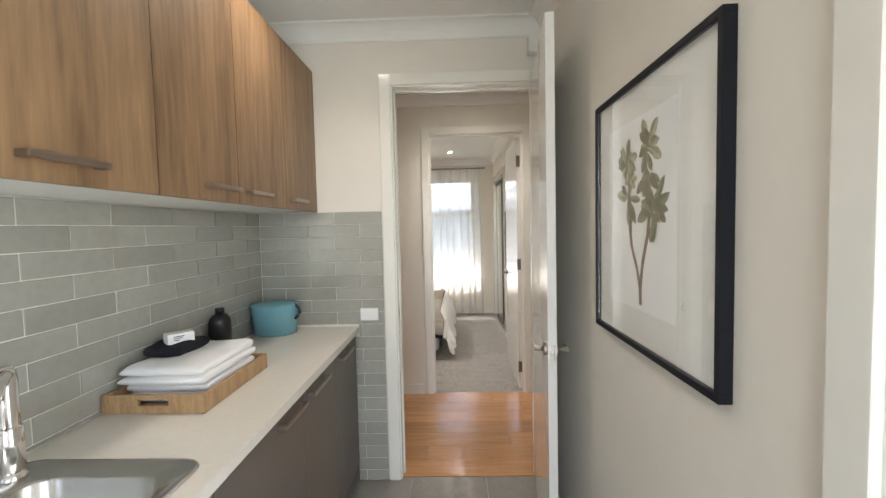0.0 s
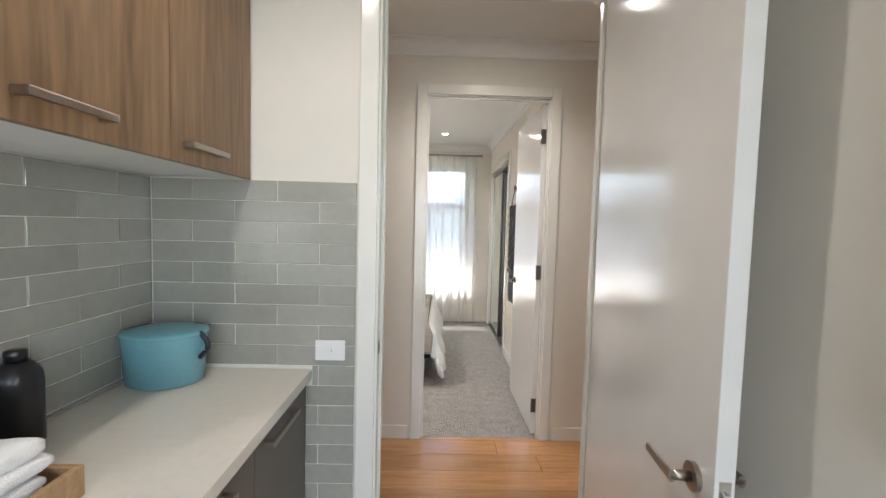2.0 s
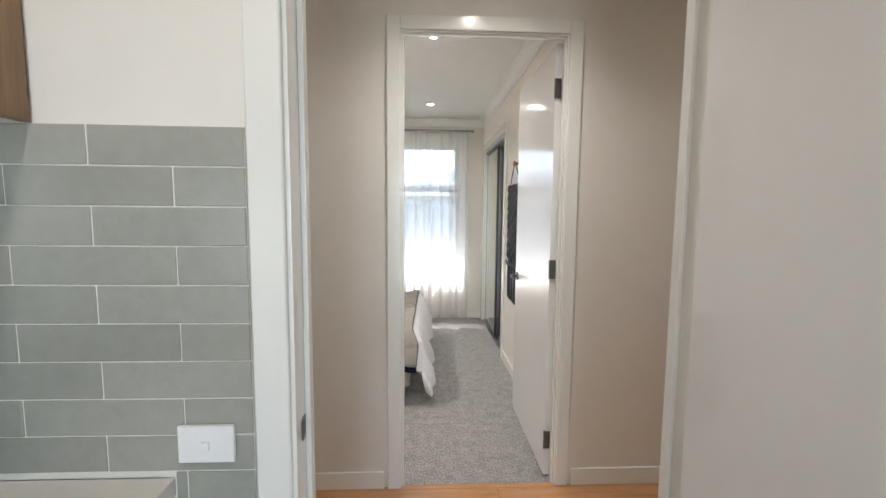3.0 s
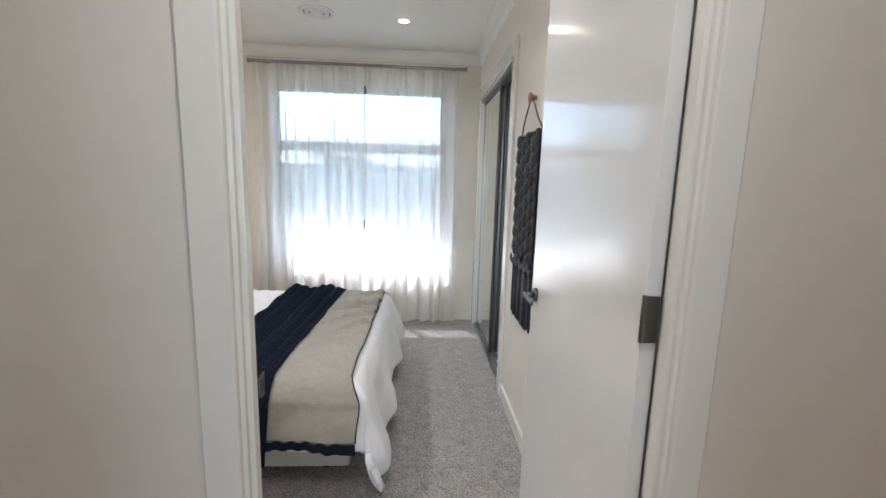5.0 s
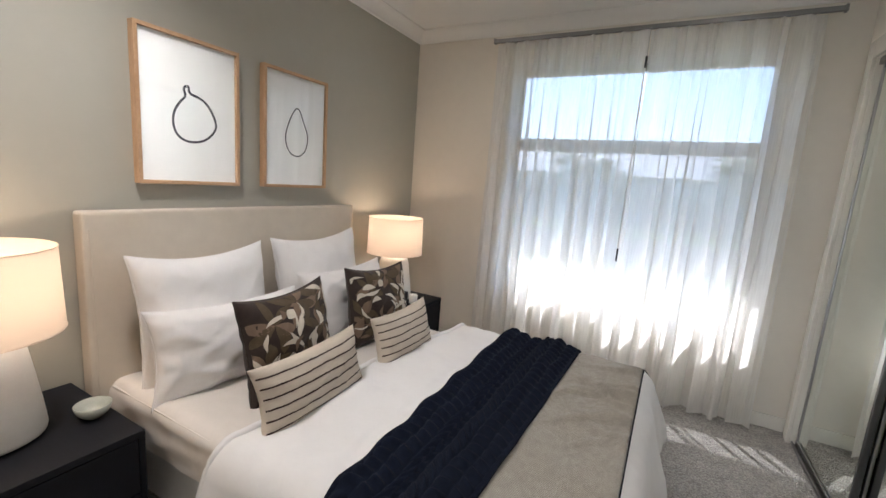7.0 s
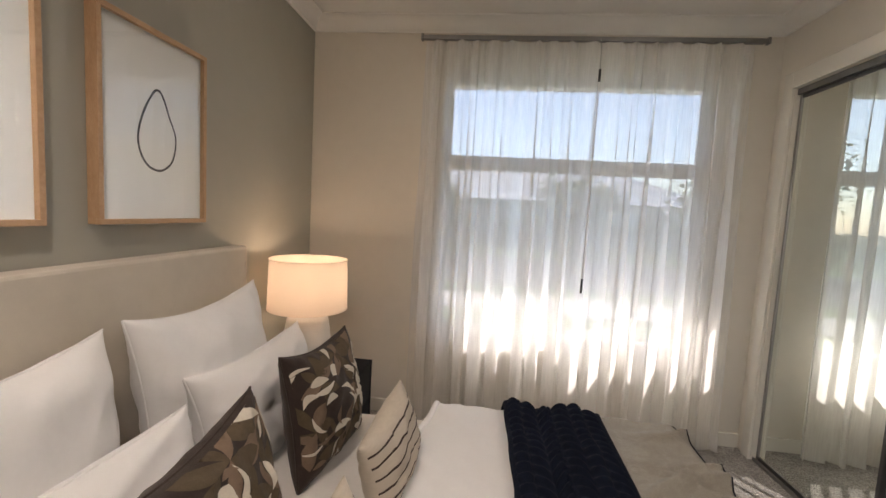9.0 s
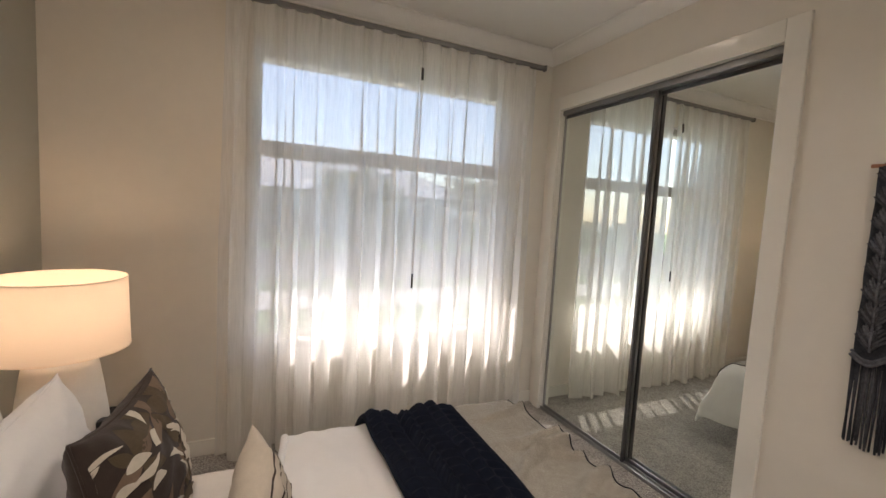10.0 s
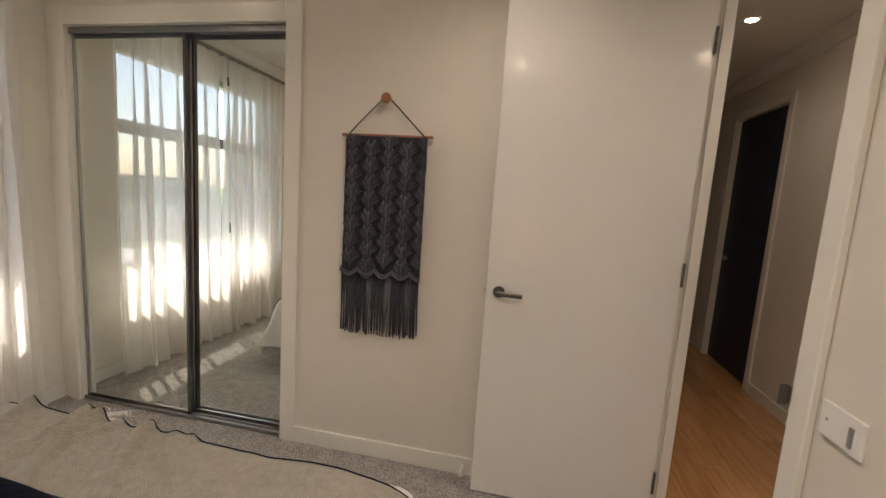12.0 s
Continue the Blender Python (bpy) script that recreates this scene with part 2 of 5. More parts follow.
def link(name, bm, m, parent=None, label="", smooth=False):
    me = bpy.data.meshes.new(name)
    bm.to_mesh(me)
    bm.free()
    if m:
        me.materials.append(m)
    if smooth:
        for p in me.polygons:
            p.use_smooth = True
    ob = new(name, me)
    if parent:
        ob.parent = parent
        ob.matrix_parent_inverse = parent.matrix_world.inverted()
    if label:
        ob["label"] = label
    return ob


def part(name, bm, m, parent, label="", smooth=False):
    """One mesh object under a thing or under a part."""
    return link(name, bm, m, parent, label, smooth)


def thing(name, place, label, category, group="", kind=""):
    """An Empty at a thing's base that parents its parts."""
    e = new(name)
    e.location = place
    e.empty_display_size = 0.05
    bpy.context.view_layer.update()
    return tagged(e, label, category, group, kind)


def setting(name, bm, m, label, category):
    return tagged(link(name, bm, m), label, category, "", "structure")


def lathe(profile, seg=32, cx=0, cy=0, sx=1.0, sy=1.0, cap=True):
    """Body of revolution from (radius, z) pairs."""
    b = bmesh.new()
    rings = []
    for r, z in profile:
        rings.append([b.verts.new((cx + sx * r * math.cos(2 * math.pi * i / seg), cy + sy * r * math.sin(2 * math.pi * i / seg), z)) for i in range(seg)])
    for a, c in zip(rings, rings[1:]):
        for i in range(seg):
            b.faces.new((a[i], a[(i + 1) % seg], c[(i + 1) % seg], c[i]))
    if cap:
        b.faces.new(list(reversed(rings[0])))
        b.faces.new(rings[-1])
    return b


def tube(points, r, seg=8, bm=None, cap=True):
    """A tube along points, with constant or per-point radius."""
    b = bm or bmesh.new()
    pts = [Vector(p) for p in points]
    rings = []
    for i, p in enumerate(pts):
        d = (pts[min(i + 1, len(pts) - 1)] - pts[max(i - 1, 0)]).normalized()
        up = Vector((0, 0, 1)) if abs(d.z) < 0.9 else Vector((1, 0, 0))
        s = d.cross(up).normalized()
        u = s.cross(d).normalized()
        rr = r[i] if isinstance(r, (list, tuple)) else r
        rings.append([b.verts.new(p + rr * (math.cos(2 * math.pi * k / seg) * s + math.sin(2 * math.pi * k / seg) * u)) for k in range(seg)])
    for a, c in zip(rings, rings[1:]):
        for k in range(seg):
            b.faces.new((a[k], a[(k + 1) % seg], c[(k + 1) % seg], c[k]))
    if cap:
        b.faces.new(list(reversed(rings[0])))
        b.faces.new(rings[-1])
    return b


def sheet(nu, nv, fn, bm=None):
    """A grid of (nu x nv) cells, placed by fn(u, v) with u, v in 0..1."""
    b = bm or bmesh.new()
    g = [[b.verts.new(fn(i / nu, j / nv)) for j in range(nv + 1)] for i in range(nu + 1)]
    for i in range(nu):
        for j in range(nv):
            b.faces.new((g[i][j], g[i + 1][j], g[i + 1][j + 1], g[i][j + 1]))
    return b


def thicken(ob, t, offset=-1.0):
    md = ob.modifiers.new("thickness", 'SOLIDIFY')
    md.thickness, md.offset = t, offset
    return ob


def nz(x, y, z=0.0):
    return noise.noise(Vector((x, y, z)))


# ---------- large structure ----------
CH = 2.70          # ceiling height
LX0, LX1 = -1.25, 0.445   # laundry walls
LY0, LY1 = -1.40, 2.41    # laundry back wall and end wall
HY0, HY1 = 2.51, 3.705     # hall walls
BY0, BY1 = 3.757, 7.25     # bedroom
BX0, BX1 = -2.35, 0.62
HX0, HX1 = -1.9, 5.6
WX0, WX1, WZ0, WZ1 = -1.43, 0.27, 0.62, 2.36   # bedroom window opening


def wall(name, boxes, m, label):
    b = bmesh.new()
    for q in boxes:
        bm_box(*q, bm=b)
    return setting(name, b, m, label, "wall")


wall("wall_laundry_west", [(LX0 - 0.1, LX0, LY0 - 0.1, LY1, 0, CH)], WALL, "cream painted plaster wall behind the laundry bench")
wall("wall_laundry_east", [(LX1, LX1 + 0.1, 0.50, LY1, 0, CH), (LX1, LX1 + 0.1, -0.36, 0.50, 2.35, CH), (LX1, LX1 + 0.1, LY0 - 0.1, -0.36, 0, CH)], WALL, "cream painted plaster wall with a doorway")
wall("wall_laundry_south", [(LX0, -0.75, LY0 - 0.1, LY0, 0, CH), (0.25, LX1, LY0 - 0.1, LY0, 0, CH), (-0.75, 0.25, LY0 - 0.1, LY0, 2.35, CH)], WALL, "cream painted wall with a glazed back door")
wall("wall_laundry_north", [(HX0, -0.445, LY1, HY0, 0, CH), (0.405, 2.355, LY1, HY0, 0, CH), (-0.445, 0.405, LY1, HY0, 2.365, CH), (3.205, HX1, LY1, HY0, 0, CH), (2.355, 3.205, LY1, HY0, 2.35, CH)], WALL, "cream painted wall with doorways between laundry and hall")
wall("wall_bedroom_south", [(HX0, -0.305, HY1, BY0, 0, CH), (0.545, HX1, HY1, BY0, 0, CH), (-0.305, 0.545, HY1, BY0, 2.365, CH), (BX0 - 0.1, HX0, HY1, BY0, 0, CH)], WALL, "cream painted wall with the bedroom doorway")
wall("wall_bedroom_west", [(BX0 - 0.1, BX0, BY0, BY1 + 0.22, 0, CH)], WALL_GREY, "sage grey painted feature wall behind the bed")
wall("wall_bedroom_north", [(BX0, WX0, BY1, BY1 + 0.22, 0, CH), (WX1, 1.5, BY1, BY1 + 0.22, 0, CH), (WX0, WX1, BY1, BY1 + 0.22, 0, WZ0), (WX0, WX1, BY1, BY1 + 0.22, WZ1, CH)], WALL, "warm white painted wall round the window")
wall("wall_bedroom_east", [(BX1, BX1 + 0.1, BY0, 5.70, 0, CH), (BX1, BX1 + 0.1, 7.11, BY1, 0, CH), (BX1, BX1 + 0.1, 5.70, 7.11, 2.262, CH)], WALL, "warm white painted wall with the built-in wardrobe opening")
wall("wall_wardrobe_back", [(1.35, 1.45, BY0, BY1, 0, CH), (0.72, 1.35, 5.50, 5.60, 0, CH)], WALL, "plain plaster wall inside the wardrobe")
wall("wall_hall_west", [(HX0 - 0.1, HX0, HY0, HY1, 0, CH)], WALL, "cream painted wall closing the hall")
wall("wall_hall_east", [(HX1, HX1 + 0.1, LY1, BY0, 0, CH)], WALL, "cream painted wall at the far end of the hall")
wall("wall_closing_rooms", [(2.2, 2.3, 0.9, LY1, 0, CH), (3.25, 3.35, 0.9, LY1, 0, CH), (2.2, 3.35, 0.8, 0.9, 0, CH)], WALL, "plain walls of the neighbouring rooms")

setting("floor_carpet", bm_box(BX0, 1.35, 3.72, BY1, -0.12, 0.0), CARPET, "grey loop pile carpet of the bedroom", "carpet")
setting("floor_hall_base", bm_box(HX0, HX1, LY1 + 0.02, 3.72, -0.13, -0.012), GROUT, "screed under the hall boards", "floor")
_lb = bm_box(LX0, LX1 + 0.12, LY0 - 0.1, LY1 + 0.02, -0.13, -0.010)
bm_box(2.3, 3.25, 0.9, LY1 + 0.02, -0.13, -0.010, bm=_lb)
setting("floor_laundry_base", _lb, GROUT, "pale grout bed under the laundry floor tiles", "floor")
setting("ceiling_bedroom", bm_box(BX0 - 0.1, 1.45, BY0 - 0.05, BY1 + 0.22, CH, CH + 0.1), CEIL, "white painted plaster ceiling", "ceiling")
setting("ceiling_hall", bm_box(HX0 - 0.1, HX1 + 0.1, LY1 + 0.05, BY0 - 0.05, CH, CH + 0.1), CEIL, "white painted plaster ceiling", "ceiling")
setting("ceiling_laundry", bm_box(LX0 - 0.1, 3.4, LY0 - 0.1, LY1 + 0.05, CH, CH + 0.1), CEIL, "white painted plaster ceiling", "ceiling")


def cornice(name, p, q, inward):
    """Cove cornice from p to q along a wall; inward is the unit way into the room."""
    p, q, n = Vector((*p, 0)), Vector((*q, 0)), Vector((*inward, 0))
    prof = [(0, CH - 0.09), (0.006, CH - 0.09)]
    for i in range(9):
        a = math.pi / 2 * i / 8
        prof.append((0.012 + 0.075 * (1 - math.cos(a)), CH - 0.085 + 0.075 * math.sin(a)))
    prof += [(0.09, CH - 0.006), (0.09, CH), (0, CH)]
    b = bmesh.new()
    rings = [[b.verts.new(e + n * d + Vector((0, 0, z))) for d, z in prof] for e in (p, q)]
    k = len(prof)
    for i in range(k):
        b.faces.new((rings[0][i], rings[0][(i + 1) % k], rings[1][(i + 1) % k], rings[1][i]))
    b.faces.new(rings[0])
    b.faces.new(list(reversed(rings[1])))
    bmesh.ops.recalc_face_normals(b, faces=b.faces)
    return setting(name, b, CEIL, "white coved plaster cornice under the ceiling", "cornice")


for nm, p, q, n in (("trim_cornice_laundry_north", (LX0, LY1), (LX1, LY1), (0, -1)), ("trim_cornice_laundry_west", (LX0, LY0), (LX0, LY1), (1, 0)), ("trim_cornice_laundry_east", (LX1, LY0), (LX1, LY1), (-1, 0)),
                    ("trim_cornice_bedroom_west", (BX0, BY0), (BX0, BY1), (1, 0)), ("trim_cornice_bedroom_north", (BX0, BY1), (BX1, BY1), (0, -1)), ("trim_cornice_bedroom_east", (BX1, BY0), (BX1, BY1), (-1, 0)), ("trim_cornice_bedroom_south", (BX0, BY0), (BX1, BY0), (0, 1)),
                    ("trim_cornice_hall_south", (HX0, HY0), (HX1, HY0), (0, 1)), ("trim_cornice_hall_north", (HX0, HY1), (HX1, HY1), (0, -1))):
    cornice(nm, p, q, n)


def skirting(name, x0, x1, y0, y1, h=0.092):
    b = bm_box(x0, x1, y0, y1, 0.0, h, 0.004)
    return setting(name, b, TRIM, "white gloss painted skirting board", "skirting")


SK = 0.014
skirting("baseboard_hall_north_a", HX0, -0.385, HY1 - SK, HY1)
skirting("baseboard_hall_north_b", 0.625, HX1, HY1 - SK, HY1)
skirting("baseboard_hall_south_a", HX0, -0.53, HY0, HY0 + SK)
skirting("baseboard_hall_south_b", 0.49, 2.29, HY0, HY0 + SK)
skirting("baseboard_hall_south_c", 3.27, HX1, HY0, HY0 + SK)
skirting("baseboard_laundry_east", LX1 - SK, LX1, 0.60, LY1)
skirting("baseboard_bedroom_west", BX0, BX0 + SK, BY0, BY1)
skirting("baseboard_bedroom_north", BX0 + SK, BX1, BY1 - SK, BY1)
skirting("baseboard_bedroom_east", BX1 - SK, BX1, BY0, 5.612)
skirting("baseboard_bedroom_south", BX0 + SK, -0.385, BY0, BY0 + SK)


def door_frame(name, x0, x1, y0, y1, top, side, label):
    """Jambs, head, stops and architraves of a doorway through a wall between y0 and y1."""
    f = thing(name, ((x0 + x1) / 2, (y0 + y1) / 2, 0), label, "door frame", "", "structure")
    j = 0.015
    part("jamb", bm_box(x0 - j, x0, y0 - 0.003, y1 + 0.003, 0, top, 0.002), TRIM, f)
    part("jamb", bm_box(x1, x1 + j, y0 - 0.003, y1 + 0.003, 0, top, 0.002), TRIM, f)
    part("head", bm_box(x0 - j, x1 + j, y0 - 0.003, y1 + 0.003, top, top + j, 0.002), TRIM, f)
    if side > 0:
        ym = (y0 + 0.008, y0 + 0.032)
    else:
        ym = (y1 - 0.040, y1 - 0.012)
    part("stop", bm_box(x0, x0 + 0.011, ym[0], ym[1], 0, top, 0.002), TRIM, f)
    part("stop", bm_box(x1 - 0.011, x1, ym[0], ym[1], 0, top, 0.002), TRIM, f)
    part("stop", bm_box(x0, x1, ym[0], ym[1], top - 0.011, top, 0.002), TRIM, f)
    w = 0.067
    for ya, yb in ((y0 - 0.018, y0), (y1, y1 + 0.018)):
        for xa, xb in ((x0 - 0.008 - w, x0 - 0.008), (x1 + 0.008, x1 + 0.008 + w)):
            part("architrave", bm_box(xa, xb, ya, yb, 0, top + 0.008 + w, 0.006, 3), TRIM, f)
        part("architrave", bm_box(x0 - 0.008, x1 + 0.008, ya, yb, top + 0.008, top + 0.008 + w, 0.006, 3), TRIM, f)
    return f


door_frame("door_frame_bedroom", -0.29, 0.53, HY1, BY0, 2.35, 1, "white gloss painted door frame of the bedroom")
door_frame("door_frame_laundry", -0.43, 0.39, LY1, HY0, 2.35, -1, "white gloss painted door frame of the laundry")
door_frame("door_frame_hall", 2.37, 3.19, LY1, HY0, 2.335, 1, "white gloss painted door frame round a dark doorway")


# ---------- lamps ----------
def downlight(x, y, energy, r=0.045):
    d = thing("downlight", (x, y, CH), "lit round white recessed ceiling downlight", "downlight", "recessed downlights")
    b = lathe([(0.034, CH - 0.001), (0.036, CH - 0.006), (r, CH - 0.005), (r + 0.003, CH - 0.001)], 28, x, y, cap=False)
    part("trim_ring", b, PLASTW, d, "white trim ring", True)
    part("lens", lathe([(0.033, CH - 0.0035), (0.012, CH - 0.0045)], 24, x, y), BULB, d, "glowing lens")
    if energy:
        s = new("downlight_lamp", bpy.data.lights.new("downlight_lamp", 'SPOT'))
        s.data.energy, s.data.color = energy, (1, 0.92, 0.82)
        s.data.spot_size, s.data.spot_blend, s.data.shadow_soft_size = radians(140), 0.9, 0.05
        s.location = (x, y, CH - 0.03)


for x, y, e in ((-0.12, 6.45, 3), (-1.62, 6.45, 0.8), (-0.12, 4.60, 5), (-1.62, 4.60, 16), (0.1, 3.12, 6.2), (1.77, 3.12, 1.5), (-1.45, 3.12, 0), (-0.62, 1.62, 4.0), (-0.62, 0.35, 0.5)):
    downlight(x, y, e)

back = new("back_door_daylight", bpy.data.lights.new("back_door_daylight", 'AREA'))
back.data.shape, back.data.size, back.data.size_y, back.data.energy, back.data.color = 'RECTANGLE', 0.9, 2.1, 3.5, (0.95, 0.98, 1.0)
back.matrix_world = look((-0.25, LY0 - 0.03, 1.2), (-0.25, 2, 1.2))
side = new("side_door_daylight", bpy.data.lights.new("side_door_daylight", 'AREA'))
side.data.shape, side.data.size, side.data.size_y, side.data.energy, side.data.color = 'RECTANGLE', 0.64, 2.0, 2.2, (0.93, 0.97, 1.0)
side.matrix_world = look((LX1 + 0.085, 0.07, 1.2), (-1, 0.07, 1.2))


# ---------- doors ----------
def lever(parent, x, y, z, face, toward, m, length=0.115):
    """Door lever: face -1/+1 is the side (along x) it stands out on, toward -1/+1 the way (along y) the lever points."""
    b = tube([(x, y, z), (x + face * 0.010, y, z)], 0.027, 28)
    r = part("rose", b, m, parent, "", False)
    b = tube([(x + face * 0.009, y, z), (x + face * 0.048, y, z)], 0.010, 16)
    part("neck", b, m, r, "", True)
    pts = [(x + face * 0.046, y + toward * t * length - toward * 0.008, z - 0.004 * t) for t in (0, 0.3, 0.7, 1.0)]
    b = bmesh.new()
    rings = []
    for i, (px, py, pz) in enumerate(pts):
        w, h = 0.007 - 0.002 * i / 3, 0.012 - 0.002 * i / 3
        rings.append([b.verts.new((px + w * math.cos(a), py, pz + h * math.sin(a))) for a in [2 * math.pi * k / 16 for k in range(16)]])
    for a, c in zip(rings, rings[1:]):
        for k in range(16):
            b.faces.new((a[k], a[(k + 1) % 16], c[(k + 1) % 16], c[k]))
    b.faces.new(rings[0]); b.faces.new(rings[-1])
    bmesh.ops.recalc_face_normals(b, faces=b.faces)
    part("lever", b, m, r, "", False)


def hinge(parent, x, y, z, m, fx=1):
    h = part("hinge", bm_box(x - 0.030 * (fx > 0), x + 0.030 * (fx < 0), y - 0.004, y - 0.001, z - 0.05, z + 0.05, 0.001), m, parent, "satin nickel butt hinge")
    b = bmesh.new()
    for k in range(5):
        tube([(x, y, z - 0.05 + 0.0205 * k), (x, y, z - 0.05 + 0.0205 * k + 0.0185)], 0.006, 12, b)
    part("knuckle", b, m, h, "", False)


bdoor = thing("bedroom_door", (0.5125, 3.77, 0), "white gloss flush door standing open against the bedroom wall", "door")
part("leaf", bm_box(0.495, 0.530, 3.768, 4.583, 0.012, 2.338, 0.002), DOORP, bdoor)
HINGE = mat("dark_nickel", (0.16, 0.15, 0.14), 0.35, 0.9, var=0.1, scale=20)
lever(bdoor, 0.495, 4.523, 1.02, -1, -1, HINGE)
lever(bdoor, 0.530, 4.523, 1.02, 1, -1, NICKEL, 0.10)
part("latch_plate", bm_box(0.502, 0.523, 4.5825, 4.585, 0.99, 1.05, 0.0008), CHROME, bdoor, "chrome latch face plate")
part("latch_tongue", bm_box(0.506, 0.519, 4.584, 4.594, 1.01, 1.03, 0.002), CHROME, bdoor)
for z in (2.115, 1.175, 0.22):
    hinge(bdoor, 0.494, 3.764, z, HINGE, -1)

ldoor = thing("laundry_door", (0.375, 2.425, 0), "white gloss flush door standing open against the laundry wall", "door")
part("leaf", bm_box(0.370, 0.405, 1.612, 2.425, 0.012, 2.338, 0.002), DOORP, ldoor)
lever(ldoor, 0.370, 1.675, 1.02, -1, 1, NICKEL)
lever(ldoor, 0.405, 1.675, 1.02, 1, 1, NICKEL, 0.07)
part("latch_plate", bm_box(0.377, 0.398, 1.6095, 1.6125, 0.99, 1.05, 0.0008), CHROME, ldoor, "chrome latch face plate")
part("latch_tongue", bm_box(0.381, 0.394, 1.602, 1.611, 1.01, 1.03, 0.002), CHROME, ldoor)
ldoor.matrix_world = Matrix.Translation((0.375, 2.405, 0)) @ Matrix.Rotation(radians(-6.5), 4, 'Z')

for nm, x0, y, s in (("strike_plate", -0.29, 3.785, 1), ("strike_plate", -0.43, 2.455, 1)):
    k = thing(nm, (x0, y, 1.02), "worn chrome strike plate let into the door jamb", "strike plate")
    part("plate", bm_box(x0, x0 + 0.002, y - 0.010, y + 0.010, 0.995, 1.045, 0.0007), HINGE, k)
    part("lip", tube([(x0 + 0.001, y - 0.012, 1.00), (x0 + 0.001, y - 0.012, 1.04)], 0.003, 10), HINGE, k)
    # no recess is cut: a black block gives the dark of the latch hole
    part("hole_shade", bm_box(x0 + 0.0018, x0 + 0.0028, y - 0.006, y + 0.007, 1.005, 1.035), BLACKP, k)

# dark leaf and lever added in the open doorway, for the unlit room behind
hd = thing("hall_opening_fill", (2.78, 2.44, 0), "dark leaf standing in for the unlit doorway off the hall", "door", "", "structure")
part("leaf", bm_box(2.373, 3.187, 2.44, 2.475, 0.01, 2.332, 0.002), NAVY_DOOR_OPENING, hd)
lever(hd, 3.12, 2.475, 1.02, -1, -1, NICKEL)

# glazed outer door in the side wall, beside the walker's start
sd = thing("side_door", (0.5, 0.07, 0), "white framed glazed outer door in the laundry side wall", "door", "", "structure")
for y0, y1, z0, z1 in ((-0.34, -0.25, 0.01, 2.33), (0.39, 0.48, 0.01, 2.33), (-0.25, 0.39, 0.01, 0.2), (-0.25, 0.39, 2.23, 2.33)):
    part("frame_rail", bm_box(LX1 + 0.03, LX1 + 0.065, y0, y1, z0, z1, 0.003), TRIM, sd)
_g = part("glass_pane", bm_box(LX1 + 0.045, LX1 + 0.050, -0.255, 0.395, 0.195, 2.235), GLASS, sd, "clear glass")
_g.visible_shadow = False
part("architrave", bm_box(LX1 - 0.018, LX1, 0.488, 0.556, 0, 2.41, 0.006, 3), TRIM, sd)
part("architrave", bm_box(LX1 - 0.018, LX1, -0.42, -0.352, 0, 2.41, 0.006, 3), TRIM, sd)
part("jamb", bm_box(LX1 - 0.003, LX1 + 0.1, 0.482, 0.4995, 0, 2.335, 0.002), TRIM, sd)
part("jamb", bm_box(LX1 - 0.003, LX1 + 0.1, -0.3595, -0.342, 0, 2.335, 0.002), TRIM, sd)

# glazed back door behind the walker
gd = thing("back_door", (-0.25, LY0 - 0.05, 0), "white framed glazed back door of the laundry", "door", "", "structure")
for x0, x1, z0, z1 in ((-0.745, -0.66, 0.0, 2.34), (0.16, 0.245, 0.0, 2.34), (-0.66, 0.16, 0.0, 0.2), (-0.66, 0.16, 2.24, 2.34)):
    part("frame_rail", bm_box(x0, x1, LY0 - 0.075, LY0 - 0.035, z0, z1, 0.003), TRIM, gd)


# ---------- laundry joinery ----------
def bow_handle(parent, y0, y1, z, x, m):
    """Flat bar handle standing off a cabinet face that looks along +x."""
    h = part("handle", bm_box(x + 0.022, x + 0.032, y0, y1, z - 0.008, z + 0.008, 0.003), m, parent, "brushed nickel bar handle")
    for yy in (y0 + 0.001, y1 - 0.017):
        part("post", bm_box(x, x + 0.024, yy, yy + 0.016, z - 0.0075, z + 0.0075, 0.002), m, h)
    return h


UZ0, UZ1, UX = 1.635, 2.45, -0.89
ucells = [(0.245, 0.668, 0), (0.668, 1.091, 0), (1.091, 1.514, 1), (1.514, 1.955, 0), (1.955, 2.402, 0)]
for y0, y1, side in ucells:
    c = thing("wall_cabinet", (-1.07, (y0 + y1) / 2, UZ0), "oak laminate wall cabinet with closed door above the tiled splashback", "cabinet", "row of wall cabinets")
    part("carcass", bm_box(LX0 + 0.012, UX - 0.021, y0 + 0.0005, y1 - 0.0005, UZ0 + 0.004, UZ1 - 0.002, 0.001), WHITE_LAM, c, "white laminate carcass")
    d = part("door", bm_box(UX - 0.019, UX, y0 + 0.0015, y1 - 0.0015, UZ0, UZ1, 0.0012), OAK, c)
    hy = (y1 - 0.215, y1 - 0.03) if side else (y0 + 0.05, y0 + 0.235)
    bow_handle(d, hy[0], hy[1], 1.683, UX, NICKEL)

